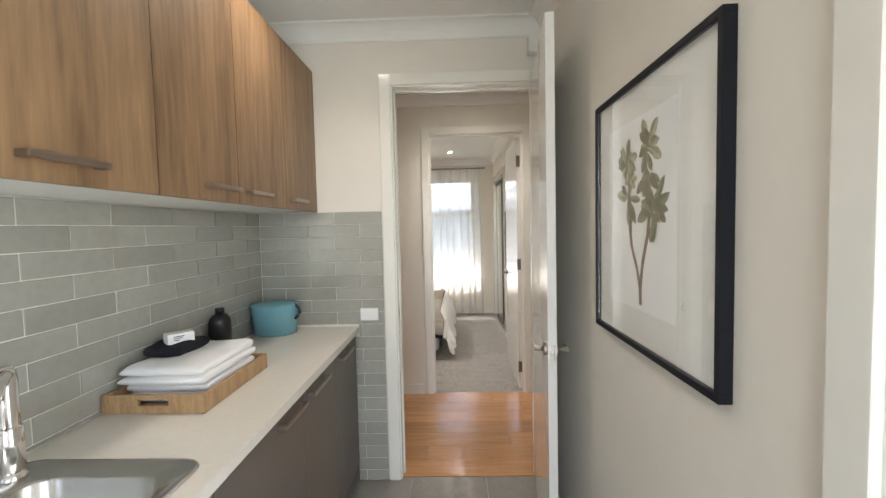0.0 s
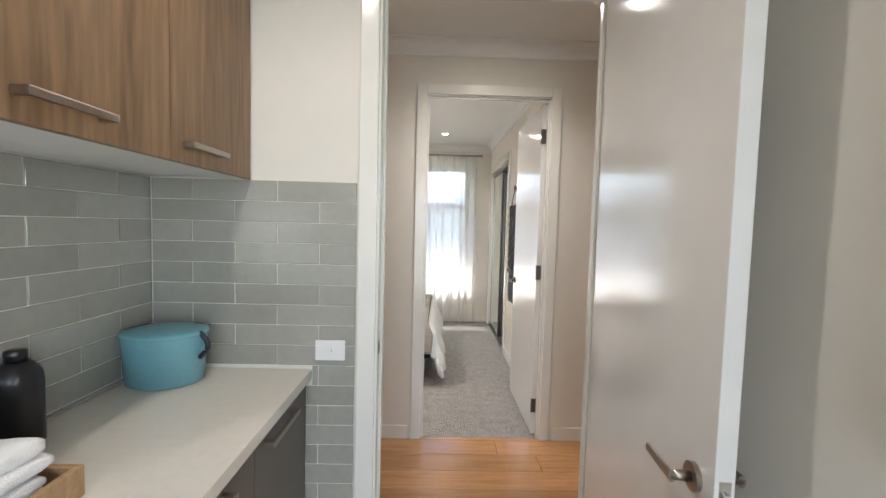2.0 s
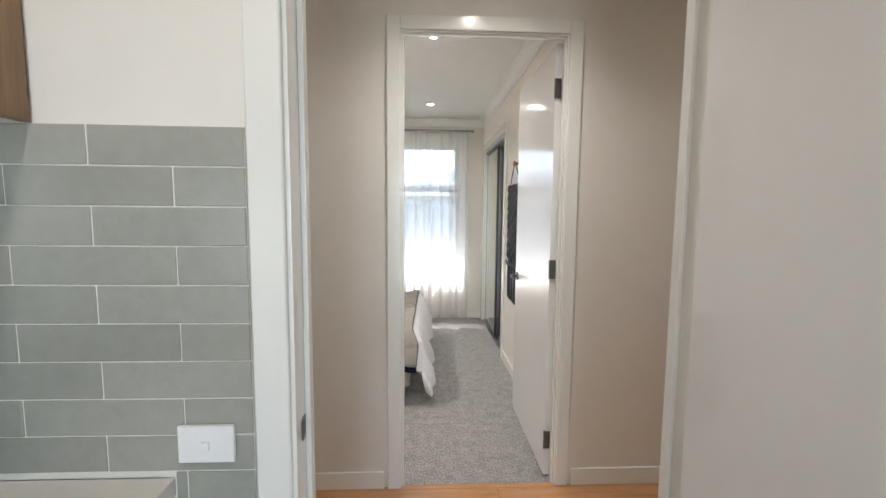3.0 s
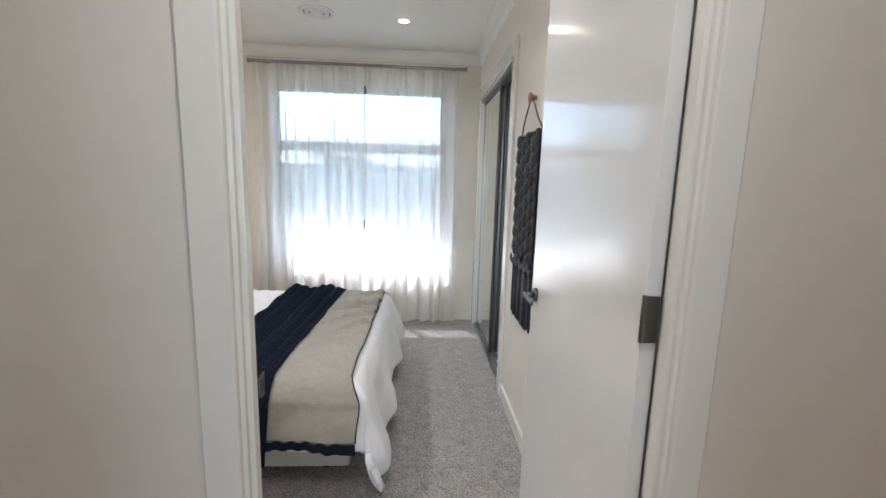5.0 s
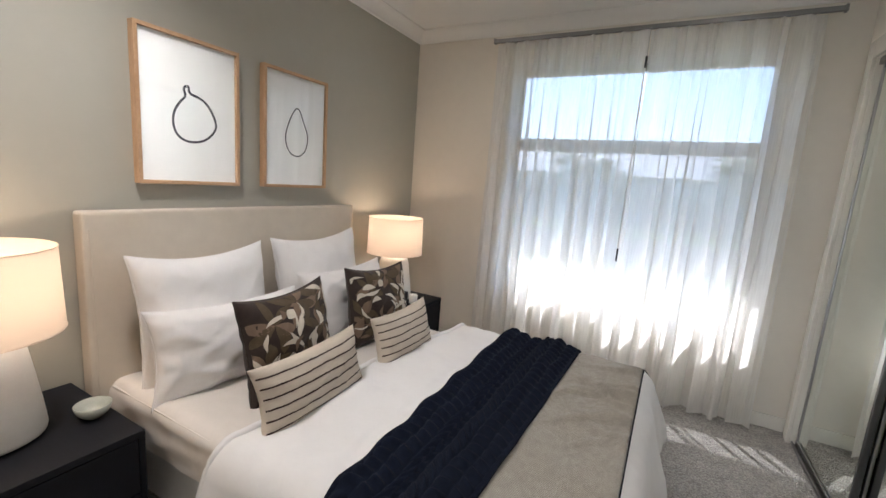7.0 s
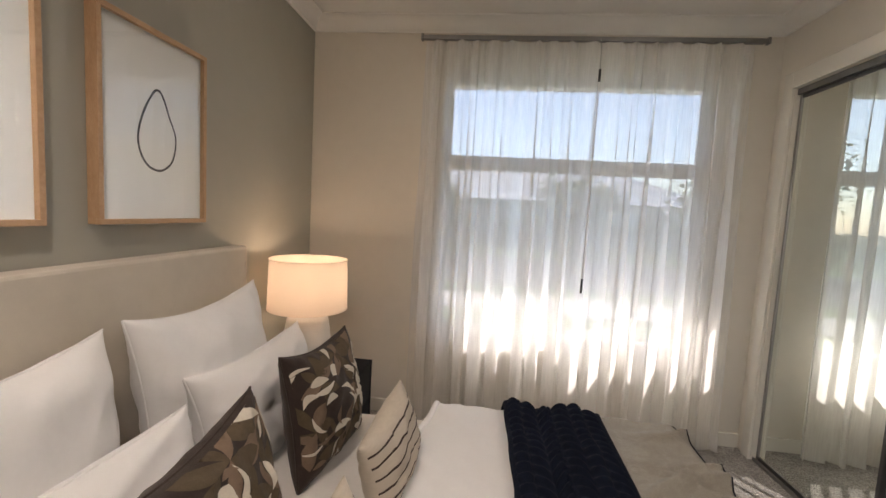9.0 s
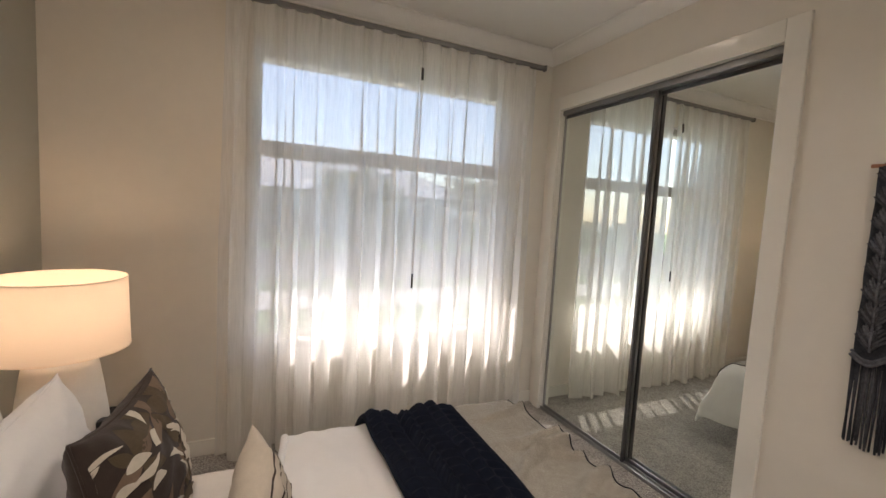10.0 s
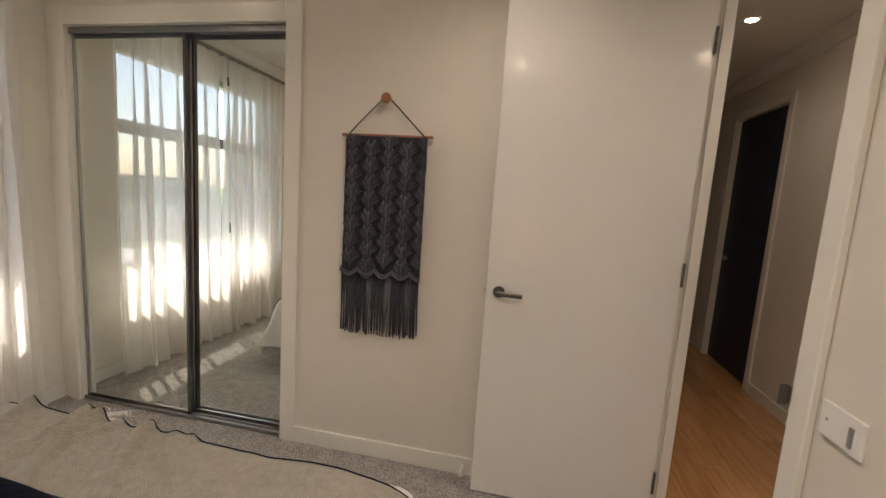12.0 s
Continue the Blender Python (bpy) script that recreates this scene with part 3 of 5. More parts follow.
BZ = 0.948
lcells = [(-0.20, 0.35, 0), (0.35, 0.94, 1), (0.94, 1.535, 1), (1.535, 1.97, 0), (1.97, 2.403, 0)]
for y0, y1, side in lcells:
    c = thing("base_cabinet", (-0.95, (y0 + y1) / 2, 0), "dark taupe laminate base cabinet under the stone bench", "cabinet", "row of base cabinets")
    part("carcass", bm_box(LX0 + 0.012, -0.711, y0 + 0.0005, y1 - 0.0005, 0.10, 0.905 if y0 > 1 or y1 < 0.3 else 0.76, 0.001), WHITE_LAM, c, "white laminate carcass")
    d = part("door", bm_box(-0.709, -0.69, y0 + 0.0015, y1 - 0.0015, 0.105, 0.910, 0.0012), TAUPE, c)
    part("kickboard", bm_box(-0.76, -0.745, y0, y1, 0.0, 0.10), TAUPE, c)
    hy = (y1 - 0.225, y1 - 0.02) if side else (y0 + 0.055, y0 + 0.28)
    bow_handle(d, hy[0], hy[1], 0.865, -0.69, NICKEL)
tagged(link("end_panel", bm_box(-0.74, -0.690, 2.4035, 2.4085, 0.0, 0.912), TAUPE), "dark taupe filler strip between cabinets and tiles", "panel")

SX0, SX1, SY0, SY1 = -1.205, -0.725, 0.22, 0.985   # sink rim
bench = thing("worktop", (-0.95, 1.1, BZ - 0.036), "off-white composite stone worktop with a sink cut-out", "worktop")
b = bmesh.new()
for q in ((LX0 + 0.009, -0.668, SY1 - 0.02, 2.401), (LX0 + 0.009, -0.668, -0.2, SY0 + 0.02)):
    bm_box(q[0], q[1], q[2], q[3], BZ - 0.036, BZ, 0.0025, bm=b)
bm_box(LX0 + 0.009, SX0 + 0.02, SY0 + 0.021, SY1 - 0.021, BZ - 0.036, BZ, bm=b)
bm_box(SX1 - 0.02, -0.668, SY0 + 0.021, SY1 - 0.021, BZ - 0.036, BZ, bm=b)
part("slab", b, STONE, bench)


def rrect(x0, x1, y0, y1, r, z, k=8):
    pts = []
    for cx, cy, a0 in ((x1 - r, y1 - r, 0), (x0 + r, y1 - r, 90), (x0 + r, y0 + r, 180), (x1 - r, y0 + r, 270)):
        for i in range(k + 1):
            a = radians(a0 + 90 * i / k)
            pts.append((cx + r * math.cos(a), cy + r * math.sin(a), z))
    return pts


def loft(rings, cap_end=True):
    b = bmesh.new()
    rs = [[b.verts.new(p) for p in ring] for ring in rings]
    for a, c in zip(rs, rs[1:]):
        n = len(a)
        for i in range(n):
            b.faces.new((a[i], a[(i + 1) % n], c[(i + 1) % n], c[i]))
    if cap_end:
        b.faces.new(rs[-1])
    return b


sink = thing("sink", (-0.96, 0.6, BZ), "stainless steel drop-in laundry sink with a deep bowl", "sink")
bx0, bx1, by0, by1 = SX0 + 0.10, SX1 - 0.045, SY0 + 0.045, SY1 - 0.075
b = loft([rrect(SX0, SX1, SY0, SY1, 0.055, BZ + 0.001), rrect(SX0 + 0.004, SX1 - 0.004, SY0 + 0.004, SY1 - 0.004, 0.052, BZ + 0.006),
          rrect(SX0 + 0.012, SX1 - 0.012, SY0 + 0.012, SY1 - 0.012, 0.046, BZ + 0.004), rrect(bx0 - 0.006, bx1 + 0.006, by0 - 0.006, by1 + 0.006, 0.075, BZ + 0.003),
          rrect(bx0, bx1, by0, by1, 0.07, BZ - 0.004), rrect(bx0 + 0.012, bx1 - 0.012, by0 + 0.012, by1 - 0.012, 0.065, BZ - 0.13),
          rrect(bx0 + 0.05, bx1 - 0.05, by0 + 0.05, by1 - 0.05, 0.05, BZ - 0.165)])
part("basin", b, STEEL, sink, "", True)
part("drain", lathe([(0.045, BZ - 0.1645), (0.04, BZ - 0.162), (0.02, BZ - 0.163)], 24, (bx0 + bx1) / 2, (by0 + by1) / 2), CHROME, sink, "chrome waste")

tx, ty = -1.155, 0.905
tap = thing("mixer_tap", (tx, ty, BZ + 0.004), "chrome mixer tap with a raised paddle lever at the sink", "tap")
part("base", lathe([(0.030, BZ + 0.004), (0.030, BZ + 0.010), (0.024, BZ + 0.016), (0.022, BZ + 0.022)], 24, tx, ty), CHROME, tap, "", True)
b = lathe([(0.022, BZ + 0.02), (0.0225, BZ + 0.10), (0.0225, BZ + 0.245), (0.021, BZ + 0.262), (0.012, BZ + 0.270)], 24, tx, ty)
part("body", b, CHROME, tap, "", True)
part("sleeve", lathe([(0.0228, BZ + 0.022), (0.0262, BZ + 0.026), (0.0262, BZ + 0.128), (0.0228, BZ + 0.132)], 24, tx, ty), CHROME, tap, "", True)
b = bmesh.new()
rings = []
for i in range(9):
    k = i / 8
    cxx, cyy, czz = tx + 0.070 * k, ty - 0.130 * k, BZ + 0.258 - 0.03 * k - 0.055 * k * k
    w, h = 0.019 + 0.012 * k, 0.015 - 0.010 * k
    d = Vector((0.87, 0.5, 0))
    rings.append([b.verts.new((cxx + d.x * w * math.cos(q), cyy + d.y * w * math.cos(q), czz + h * math.sin(q))) for q in [2 * math.pi * n / 20 for n in range(20)]])
for r0, r1 in zip(rings, rings[1:]):
    for n in range(20):
        b.faces.new((r0[n], r0[(n + 1) % 20], r1[(n + 1) % 20], r1[n]))
b.faces.new(rings[0])
b.faces.new(rings[-1])
bmesh.ops.recalc_face_normals(b, faces=b.faces)
part("spout", b, CHROME, tap, "broad flat chrome spout", True)
part("lever_handle", bm_box(tx - 0.012, tx + 0.012, ty - 0.06, ty + 0.01, BZ + 0.268, BZ + 0.276, 0.003), CHROME, tap)

# tray with towels
tray = thing("serving_tray", (-1.07, 1.47, BZ), "pale woven timber tray with cut-out handles on the bench", "tray")
tx0, tx1, ty0, ty1, th = -1.236, -0.895, 1.248, 1.69, 0.062
part("base", bm_box(tx0 + 0.006, tx1 - 0.006, ty0 + 0.006, ty1 - 0.006, BZ + 0.001, BZ + 0.010), TRAYW, tray)
part("side", bm_box(tx1 - 0.014, tx1, ty0, ty1, BZ + 0.001, BZ + th, 0.003), TRAYW, tray)
part("side", bm_box(tx0, tx0 + 0.014, ty0, ty1, BZ + 0.001, BZ + th, 0.003), TRAYW, tray)
xm = (tx0 + tx1) / 2
for ya, yb in ((ty0, ty0 + 0.014), (ty1 - 0.014, ty1)):
    b = bmesh.new()
    bm_box(tx0 + 0.0145, xm - 0.05, ya, yb, BZ + 0.001, BZ + th, 0.002, 2, b)
    bm_box(xm + 0.05, tx1 - 0.0145, ya, yb, BZ + 0.001, BZ + th, 0.002, 2, b)
    bm_box(xm - 0.0505, xm + 0.0505, ya, yb, BZ + 0.001, BZ + 0.026, 0.002, 2, b)
    bm_box(xm - 0.0505, xm + 0.0505, ya, yb, BZ + 0.048, BZ + th, 0.002, 2, b)
    part("end_side", b, TRAYW, tray)


def folded(x0, x1, y0, y1, z0, z1, seed, fold_x1=True, sag=0.006):
    """A folded cloth: rounded fold on the outer long side, slightly wavy top."""
    def fn(u, v):
        a = 2 * math.pi * u
        ex = 0.28
        c, s = math.cos(a), math.sin(a)
        px = abs(c) ** ex * (1 if c > 0 else -1)
        pz = abs(s) ** 0.5 * (1 if s > 0 else -1)
        x = (x0 + x1) / 2 + (x1 - x0) / 2 * px
        z = (z0 + z1) / 2 + (z1 - z0) / 2 * pz
        y = y0 + (y1 - y0) * v
        e = min(v, 1 - v)
        k = min(1, (e * 14) ** 0.5)
        z = (z0 + z1) / 2 + (z - (z0 + z1) / 2) * (0.55 + 0.45 * k)
        if z > (z0 + z1) / 2:
            z += sag * nz(x * 9 + seed, y * 9, seed)
        return (x + 0.004 * nz(y * 14, z * 30, seed), y + 0.006 * nz(x * 12, z * 40, seed + 3), z)
    b = sheet(48, 30, fn)
    bmesh.ops.remove_doubles(b, verts=b.verts, dist=0.0004)
    bmesh.ops.holes_fill(b, edges=b.edges, sides=0)
    bmesh.ops.recalc_face_normals(b, faces=b.faces)
    return b


zt = BZ + 0.011
t1 = thing("folded_towel", (-1.05, 1.48, zt), "folded white terry towel in the tray", "towel", "folded towels")
for k, (dx, dy, h) in enumerate(((0.0, 0.0, 0.034), (-0.012, 0.010, 0.034))):
    part("fold", folded(-1.205, -0.914 + dx, 1.304 + dy, 1.655 - dy, zt + 0.030 * k, zt + 0.030 * k + h, 1.0 + k, sag=0.008), TOWEL, t1, "", True)
t2 = thing("folded_towel", (-1.05, 1.48, zt + 0.045), "folded white terry towel on top of another towel", "towel", "folded towels")
for k, (dx, dy, h) in enumerate(((0.0, 0.0, 0.032), (-0.008, 0.008, 0.034))):
    part("fold", folded(-1.212, -0.925 + dx, 1.290 + dy, 1.662 - dy, zt + 0.062 + 0.028 * k, zt + 0.062 + 0.028 * k + h, 4.0 + k, sag=0.012), TOWEL, t2, "", True)
fc = thing("face_cloth", (-1.12, 1.50, zt + 0.1), "folded black face cloth on the white towels", "cloth")
part("cloth", folded(-1.222, -1.085, 1.42, 1.60, zt + 0.116, zt + 0.158, 7.0, sag=0.022), BLACKCLOTH, fc, "", True)
sb = thing("soap_box", (-1.115, 1.475, zt + 0.144), "small white soap packet with grey printing on the black cloth", "soap")
part("packet", bm_box(-1.172, -1.115, 1.43, 1.52, zt + 0.158, zt + 0.196, 0.005, 2), PLASTW, sb)
b = bmesh.new()
for k, (a, c) in enumerate(((0.020, 0.055), (0.020, 0.048), (0.020, 0.038))):
    bm_box(-1.1153, -1.1145, 1.43 + a, 1.43 + c, zt + 0.184 - 0.007 * k, zt + 0.187 - 0.007 * k, bm=b)
part("printing", b, BLACKP, sb, "grey printed bars")
sb.matrix_world = sb.matrix_world @ Matrix.Rotation(radians(-40), 4, 'Z')

bt = thing("pump_bottle", (-1.19, 1.86, BZ), "black plastic bottle standing on the bench against the tiles", "bottle")
part("body", lathe([(0.044, BZ + 0.001), (0.048, BZ + 0.006), (0.048, BZ + 0.155), (0.045, BZ + 0.175), (0.032, BZ + 0.195), (0.020, BZ + 0.203)], 32, -1.19, 1.86), BLACKP, bt, "", True)
part("cap", lathe([(0.021, BZ + 0.203), (0.021, BZ + 0.226), (0.018, BZ + 0.229)], 24, -1.19, 1.86), BLACKP, bt, "", True)

cb = thing("storage_tin", (-1.115, 2.275, BZ), "pale blue enamel tin with a lid and navy side handles", "tin")
prof = [(0.112, BZ + 0.001), (0.117, BZ + 0.004), (0.130, BZ + 0.155), (0.131, BZ + 0.160), (0.129, BZ + 0.163)]
part("body", lathe(prof, 48, -1.115, 2.275, 1.0, 0.85), ENAMEL, cb, "", True)
part("lid", lathe([(0.132, BZ + 0.160), (0.134, BZ + 0.166), (0.128, BZ + 0.174), (0.06, BZ + 0.184), (0.01, BZ + 0.186)], 48, -1.115, 2.275, 1.0, 0.85), ENAMEL, cb, "pale blue lid", True)
for s in (-1, 1):
    pts = [(-1.115 + s * (0.124 + 0.026 * math.sin(math.pi * i / 8)), 2.275 - 0.02, BZ + 0.085 + 0.085 * i / 8) for i in range(9)]
    part("side_handle", tube(pts, 0.0085, 10), NAVYH, cb, "navy loop handle", True)

ps = thing("switch_plate", (-0.598, 2.401, 1.025), "white plastic single switch plate on the tiled wall", "switch")
part("plate", bm_box(-0.652, -0.545, 2.388, 2.3985, 0.986, 1.060, 0.003), PLASTW, ps)
part("rocker", bm_box(-0.606, -0.592, 2.384, 2.3885, 1.014, 1.030, 0.0015), PLASTW, ps)

pir = thing("motion_sensor", (0.40, 2.39, 2.55), "small grey-white alarm sensor in the laundry corner", "sensor")
part("body", bm_box(0.355, 0.425, 2.345, 2.405, 2.50, 2.595, 0.008, 3), PLASTW, pir)
part("lens", bm_box(0.365, 0.415, 2.340, 2.346, 2.515, 2.555, 0.004), WHITE_LAM, pir)


# ---------- pictures ----------
def pane(parent, b):
    g = part("glazing", b, GLASS, parent, "clear picture glass")
    g.visible_shadow = False
    return g


def flat_blob(pts, axis_x, bm):
    f = bm.faces.new([bm.verts.new((axis_x, p[0], p[1])) for p in pts])
    return f


def leaf_pts(cy, cz, ang, length, width, n=9, curl=0.0, skew=1.15, sides=(1, -1)):
    out = []
    for s in sides:
        rng = range(n + 1) if s > 0 else range(n - 1, 0, -1)
        for i in rng:
            t = i / n
            w = s * width * max(0.0, math.sin(math.pi * t ** skew)) ** 0.75 * 0.5
            c = curl * math.sin(math.pi * t)
            y, z = t * length, w + c
            out.append((cy + y * math.cos(ang) - z * math.sin(ang), cz + y * math.sin(ang) + z * math.cos(ang)))
    return out


def frame_rails(parent, x0, x1, y0, y1, z0, z1, w, m):
    part("rail", bm_box(x0, x1, y0, y1, z1 - w, z1, 0.002), m, parent)
    part("rail", bm_box(x0, x1, y0, y1, z0, z0 + w, 0.002), m, parent)
    part("stile", bm_box(x0, x1, y0, y0 + w, z0 + w, z1 - w, 0.002), m, parent)
    part("stile", bm_box(x0, x1, y1 - w, y1, z0 + w, z1 - w, 0.002), m, parent)


PG = [mat("print_leaf_" + n, c, 0.8, var=0.25, scale=60) for n, c in (("olive", (0.15, 0.155, 0.095)), ("sage", (0.26, 0.27, 0.18)), ("pale", (0.45, 0.41, 0.27)), ("brown", (0.20, 0.135, 0.095)))]
lp = thing("framed_print", (0.43, 1.11, 1.18), "botanical print of a leafy stem in a black frame", "picture")
frame_rails(lp, 0.416, LX1 - 0.001, 0.765, 1.450, 1.174, 1.925, 0.0155, FRAMEB)
part("mount", bm_box(0.432, 0.438, 0.78, 1.435, 1.190, 1.91), MATB, lp, "off-white mount board")
part("sheet", bm_box(0.4316, 0.4325, 0.943, 1.353, 1.284, 1.82), PAPER, lp, "white art paper")
b = bmesh.new()
for pts in (((1.128, 1.300), (1.130, 1.345), (1.150, 1.40), (1.185, 1.46), (1.20, 1.53)), ((1.132, 1.34), (1.115, 1.42), (1.085, 1.50), (1.075, 1.56)), ((1.19, 1.50), (1.20, 1.62), (1.205, 1.70)), ((1.08, 1.55), (1.10, 1.64), (1.105, 1.73))):
    for (a0, a1), (c0, c1) in zip(pts, pts[1:]):
        w = 0.0095
        f = [b.verts.new((0.4314, a0 - w, a1)), b.verts.new((0.4314, a0 + w, a1)), b.verts.new((0.4314, c0 + w * 0.8, c1)), b.verts.new((0.4314, c0 - w * 0.8, c1))]
        b.faces.new(f)
part("printed_stem", b, PG[3], lp, "brown printed stem")
rnd = random.Random(5)
blobs = [bmesh.new() for _ in range(4)]
lay = 0
# clusters: centre, leaves, length, first angle, sweep
for cy, cz, n, ln, a0, sw in ((1.06, 1.560, 18, 0.078, -0.6, 5.2), (1.085, 1.665, 7, 0.066, -2.9, 2.6), (1.085, 1.725, 17, 0.066, -0.5, 5.6), (1.205, 1.605, 10, 0.066, -0.5, 5.6),
                              (1.20, 1.655, 6, 0.058, -0.4, 4.4), (1.21, 1.712, 15, 0.060, -0.6, 5.4)):
    for k in range(n):
        a = a0 + sw * (k + 0.5) / n + rnd.uniform(-0.25, 0.25)
        lay += 2
        big = ln * rnd.uniform(0.65, 1.25)
        wd = big * rnd.uniform(0.26, 0.46)
        oy, oz = cy + rnd.uniform(-0.012, 0.012), cz + rnd.uniform(-0.012, 0.012)
        kind = rnd.choice((0, 0, 0, 1, 1, 2))
        skew = rnd.uniform(1.05, 1.6)
        flat_blob(leaf_pts(oy, oz, a, big, wd, 9, 0, skew), 0.4312 - 0.000012 * lay, blobs[kind])
        half = leaf_pts(oy, oz, a, big * 0.96, wd * 0.86, 9, 0, skew)[:10]     # the half past the midrib in another wash
        flat_blob(half, 0.4312 - 0.000012 * (lay + 1), blobs[(kind + rnd.choice((1, 3))) % 4 if kind != 2 else 1])
for cy, cz, a, ln in ((1.205, 1.60, -1.75, 0.085), (1.03, 1.54, -1.0, 0.075), (1.05, 1.55, 0.3, 0.075)):
    lay += 2
    flat_blob(leaf_pts(cy, cz, a, ln, ln * 0.5, 9, 0, 1.7), 0.4312 - 0.000012 * lay, blobs[0])
    flat_blob(leaf_pts(cy, cz, a, ln * 0.95, ln * 0.42, 9, 0, 1.7)[:10], 0.4312 - 0.000012 * (lay + 1), blobs[1])
for k, bb in enumerate(blobs):
    part("printed_leaves", bb, PG[k], lp)
pane(lp, bm_box(0.4215, 0.4235, 0.783, 1.432, 1.192, 1.908))


LINE_W = {16: 0.0056, 12: 0.0042}


def line_print(name, y0, y1, curve, label):
    x0, x1, z0, z1 = BX0 + 0.001, -2.308, 1.338, 2.018
    p = thing(name, (BX0 + 0.02, (y0 + y1) / 2, z0), label, "picture", "pair of line drawings above the bed")
    frame_rails(p, x0, x1, y0, y1, z0, z1, 0.017, FRAMEO)
    part("sheet", bm_box(x0 + 0.012, -2.326, y0 + 0.015, y1 - 0.015, z0 + 0.015, z1 - 0.015), PAPER, p, "white art paper")
    n = len(curve)
    sm = []
    for i in range(n):
        p0, p1, p2, p3 = (Vector(curve[(i + k) % n]) for k in (-1, 0, 1, 2))
        for s in range(6):
            t = s / 6
            sm.append(0.5 * ((2 * p1) + (-p0 + p2) * t + (2 * p0 - 5 * p1 + 4 * p2 - p3) * t * t + (-p0 + 3 * p1 - 3 * p2 + p3) * t ** 3))
    b = bmesh.new()
    m = len(sm)
    outer, inner = [], []
    for i, q in enumerate(sm):
        d = (sm[(i + 1) % m] - sm[i - 1]).normalized()
        nn = Vector((-d.y, d.x)) * (LINE_W[len(curve)] + 0.0008 * nz(i * 0.3, y0))
        outer.append(b.verts.new((-2.3255, q.x + nn.x, q.y + nn.y)))
        inner.append(b.verts.new((-2.3255, q.x - nn.x, q.y - nn.y)))
    for i in range(m):
        b.faces.new((outer[i], outer[(i + 1) % m], inner[(i + 1) % m], inner[i]))
    part("ink_outline", b, INK, p, "dark hand drawn outline")
    pane(p, bm_box(-2.318, -2.316, y0 + 0.016, y1 - 0.016, z0 + 0.016, z1 - 0.016))


line_print("line_drawing", 4.968, 5.458, [(5.181, 1.785), (5.201, 1.798), (5.21, 1.768), (5.254, 1.754), (5.29, 1.732), (5.32, 1.688), (5.337, 1.636), (5.317, 1.591), (5.272, 1.555), (5.215, 1.542), (5.17, 1.551), (5.138, 1.582), (5.128, 1.63), (5.137, 1.679), (5.162, 1.72), (5.186, 1.751)], "oak framed line drawing of a fig on white paper")
line_print("line_drawing", 5.612, 6.102, [(5.862, 1.816), (5.885, 1.80), (5.915, 1.735), (5.948, 1.66), (5.935, 1.58), (5.90, 1.542), (5.86, 1.53), (5.815, 1.545), (5.783, 1.59), (5.776, 1.65), (5.80, 1.73), (5.84, 1.80)], "oak framed line drawing of an avocado on white paper")


# ---------- window, curtains ----------
win = thing("window_1", ((WX0 + WX1) / 2, BY1 + 0.1, WZ0), "large aluminium window with a transom behind sheer curtains", "window", "", "structure")
wy0, wy1 = BY1 + 0.06, BY1 + 0.12
WF = mat("window_frame_paint", (0.34, 0.33, 0.30), 0.4, 0.0, var=0.04, scale=10)
for nm, q in (("frame_stile", (WX0, WX0 + 0.045, wy0, wy1, WZ0, WZ1)), ("frame_stile", (WX1 - 0.045, WX1, wy0, wy1, WZ0, WZ1)), ("frame_head", (WX0 + 0.045, WX1 - 0.045, wy0, wy1, WZ1 - 0.045, WZ1)), ("frame_sill", (WX0 + 0.045, WX1 - 0.045, wy0, wy1, WZ0, WZ0 + 0.045)), ("transom", (WX0 + 0.045, WX1 - 0.045, wy0 + 0.005, wy1, 1.742, 1.835))):
    part(nm, bm_box(*q, 0.004), WF, win)
part("window_board", bm_box(WX0 + 0.001, WX1 - 0.001, BY1 - 0.012, wy0 - 0.001, WZ0 + 0.002, WZ0 + 0.02, 0.003), TRIM, win)
part("catch", bm_box(-0.69, -0.63, wy0 - 0.016, wy0 + 0.005, 1.765, 1.80, 0.004), DARKMET, win, "dark window catch")
for z0, z1 in ((WZ0 + 0.045, 1.742), (1.835, WZ1 - 0.045)):
    g = part("glass_pane", bm_box(WX0 + 0.04, WX1 - 0.04, BY1 + 0.088, BY1 + 0.092, z0, z1), GLASS, win, "clear glass")
    g.visible_shadow = False

rod = thing("curtain_rod", (-0.56, 7.13, 2.535), "pewter double curtain track with end caps under the cornice", "curtain rod")
part("track", bm_box(-1.585, 0.452, 7.118, 7.142, 2.522, 2.548, 0.005), ROD, rod)
part("track", bm_box(-1.580, 0.447, 7.150, 7.165, 2.528, 2.545, 0.003), ROD, rod)
for xx in (-1.596, 0.449):
    part("end_cap", bm_box(xx, xx + 0.014, 7.113, 7.147, 2.516, 2.554, 0.003), ROD, rod)
for xx in (-1.45, -0.56, 0.33):
    part("bracket", bm_box(xx - 0.012, xx + 0.012, 7.142, BY1 - 0.001, 2.535, 2.545, 0.002), ROD, rod)


wand = thing("curtain_wand", (-0.50, 7.085, 1.0), "slim clear draw wand with black ends hanging at the curtain meeting", "curtain wand")
part("hook", tube([(-0.50, 7.10, 2.525), (-0.50, 7.070, 2.45), (-0.50, 7.062, 2.335)], 0.0022, 8), ALU, wand)
part("connector", tube([(-0.50, 7.062, 2.335), (-0.501, 7.058, 2.262)], 0.0075, 12), BLACKP, wand, "black connector")
part("rod", tube([(-0.501, 7.058, 2.262), (-0.507, 7.048, 1.075)], 0.0042, 10), PLASTW, wand, "pale slim rod")
part("tip", tube([(-0.507, 7.048, 1.075), (-0.508, 7.047, 0.985)], 0.006, 12), BLACKP, wand, "black tip")


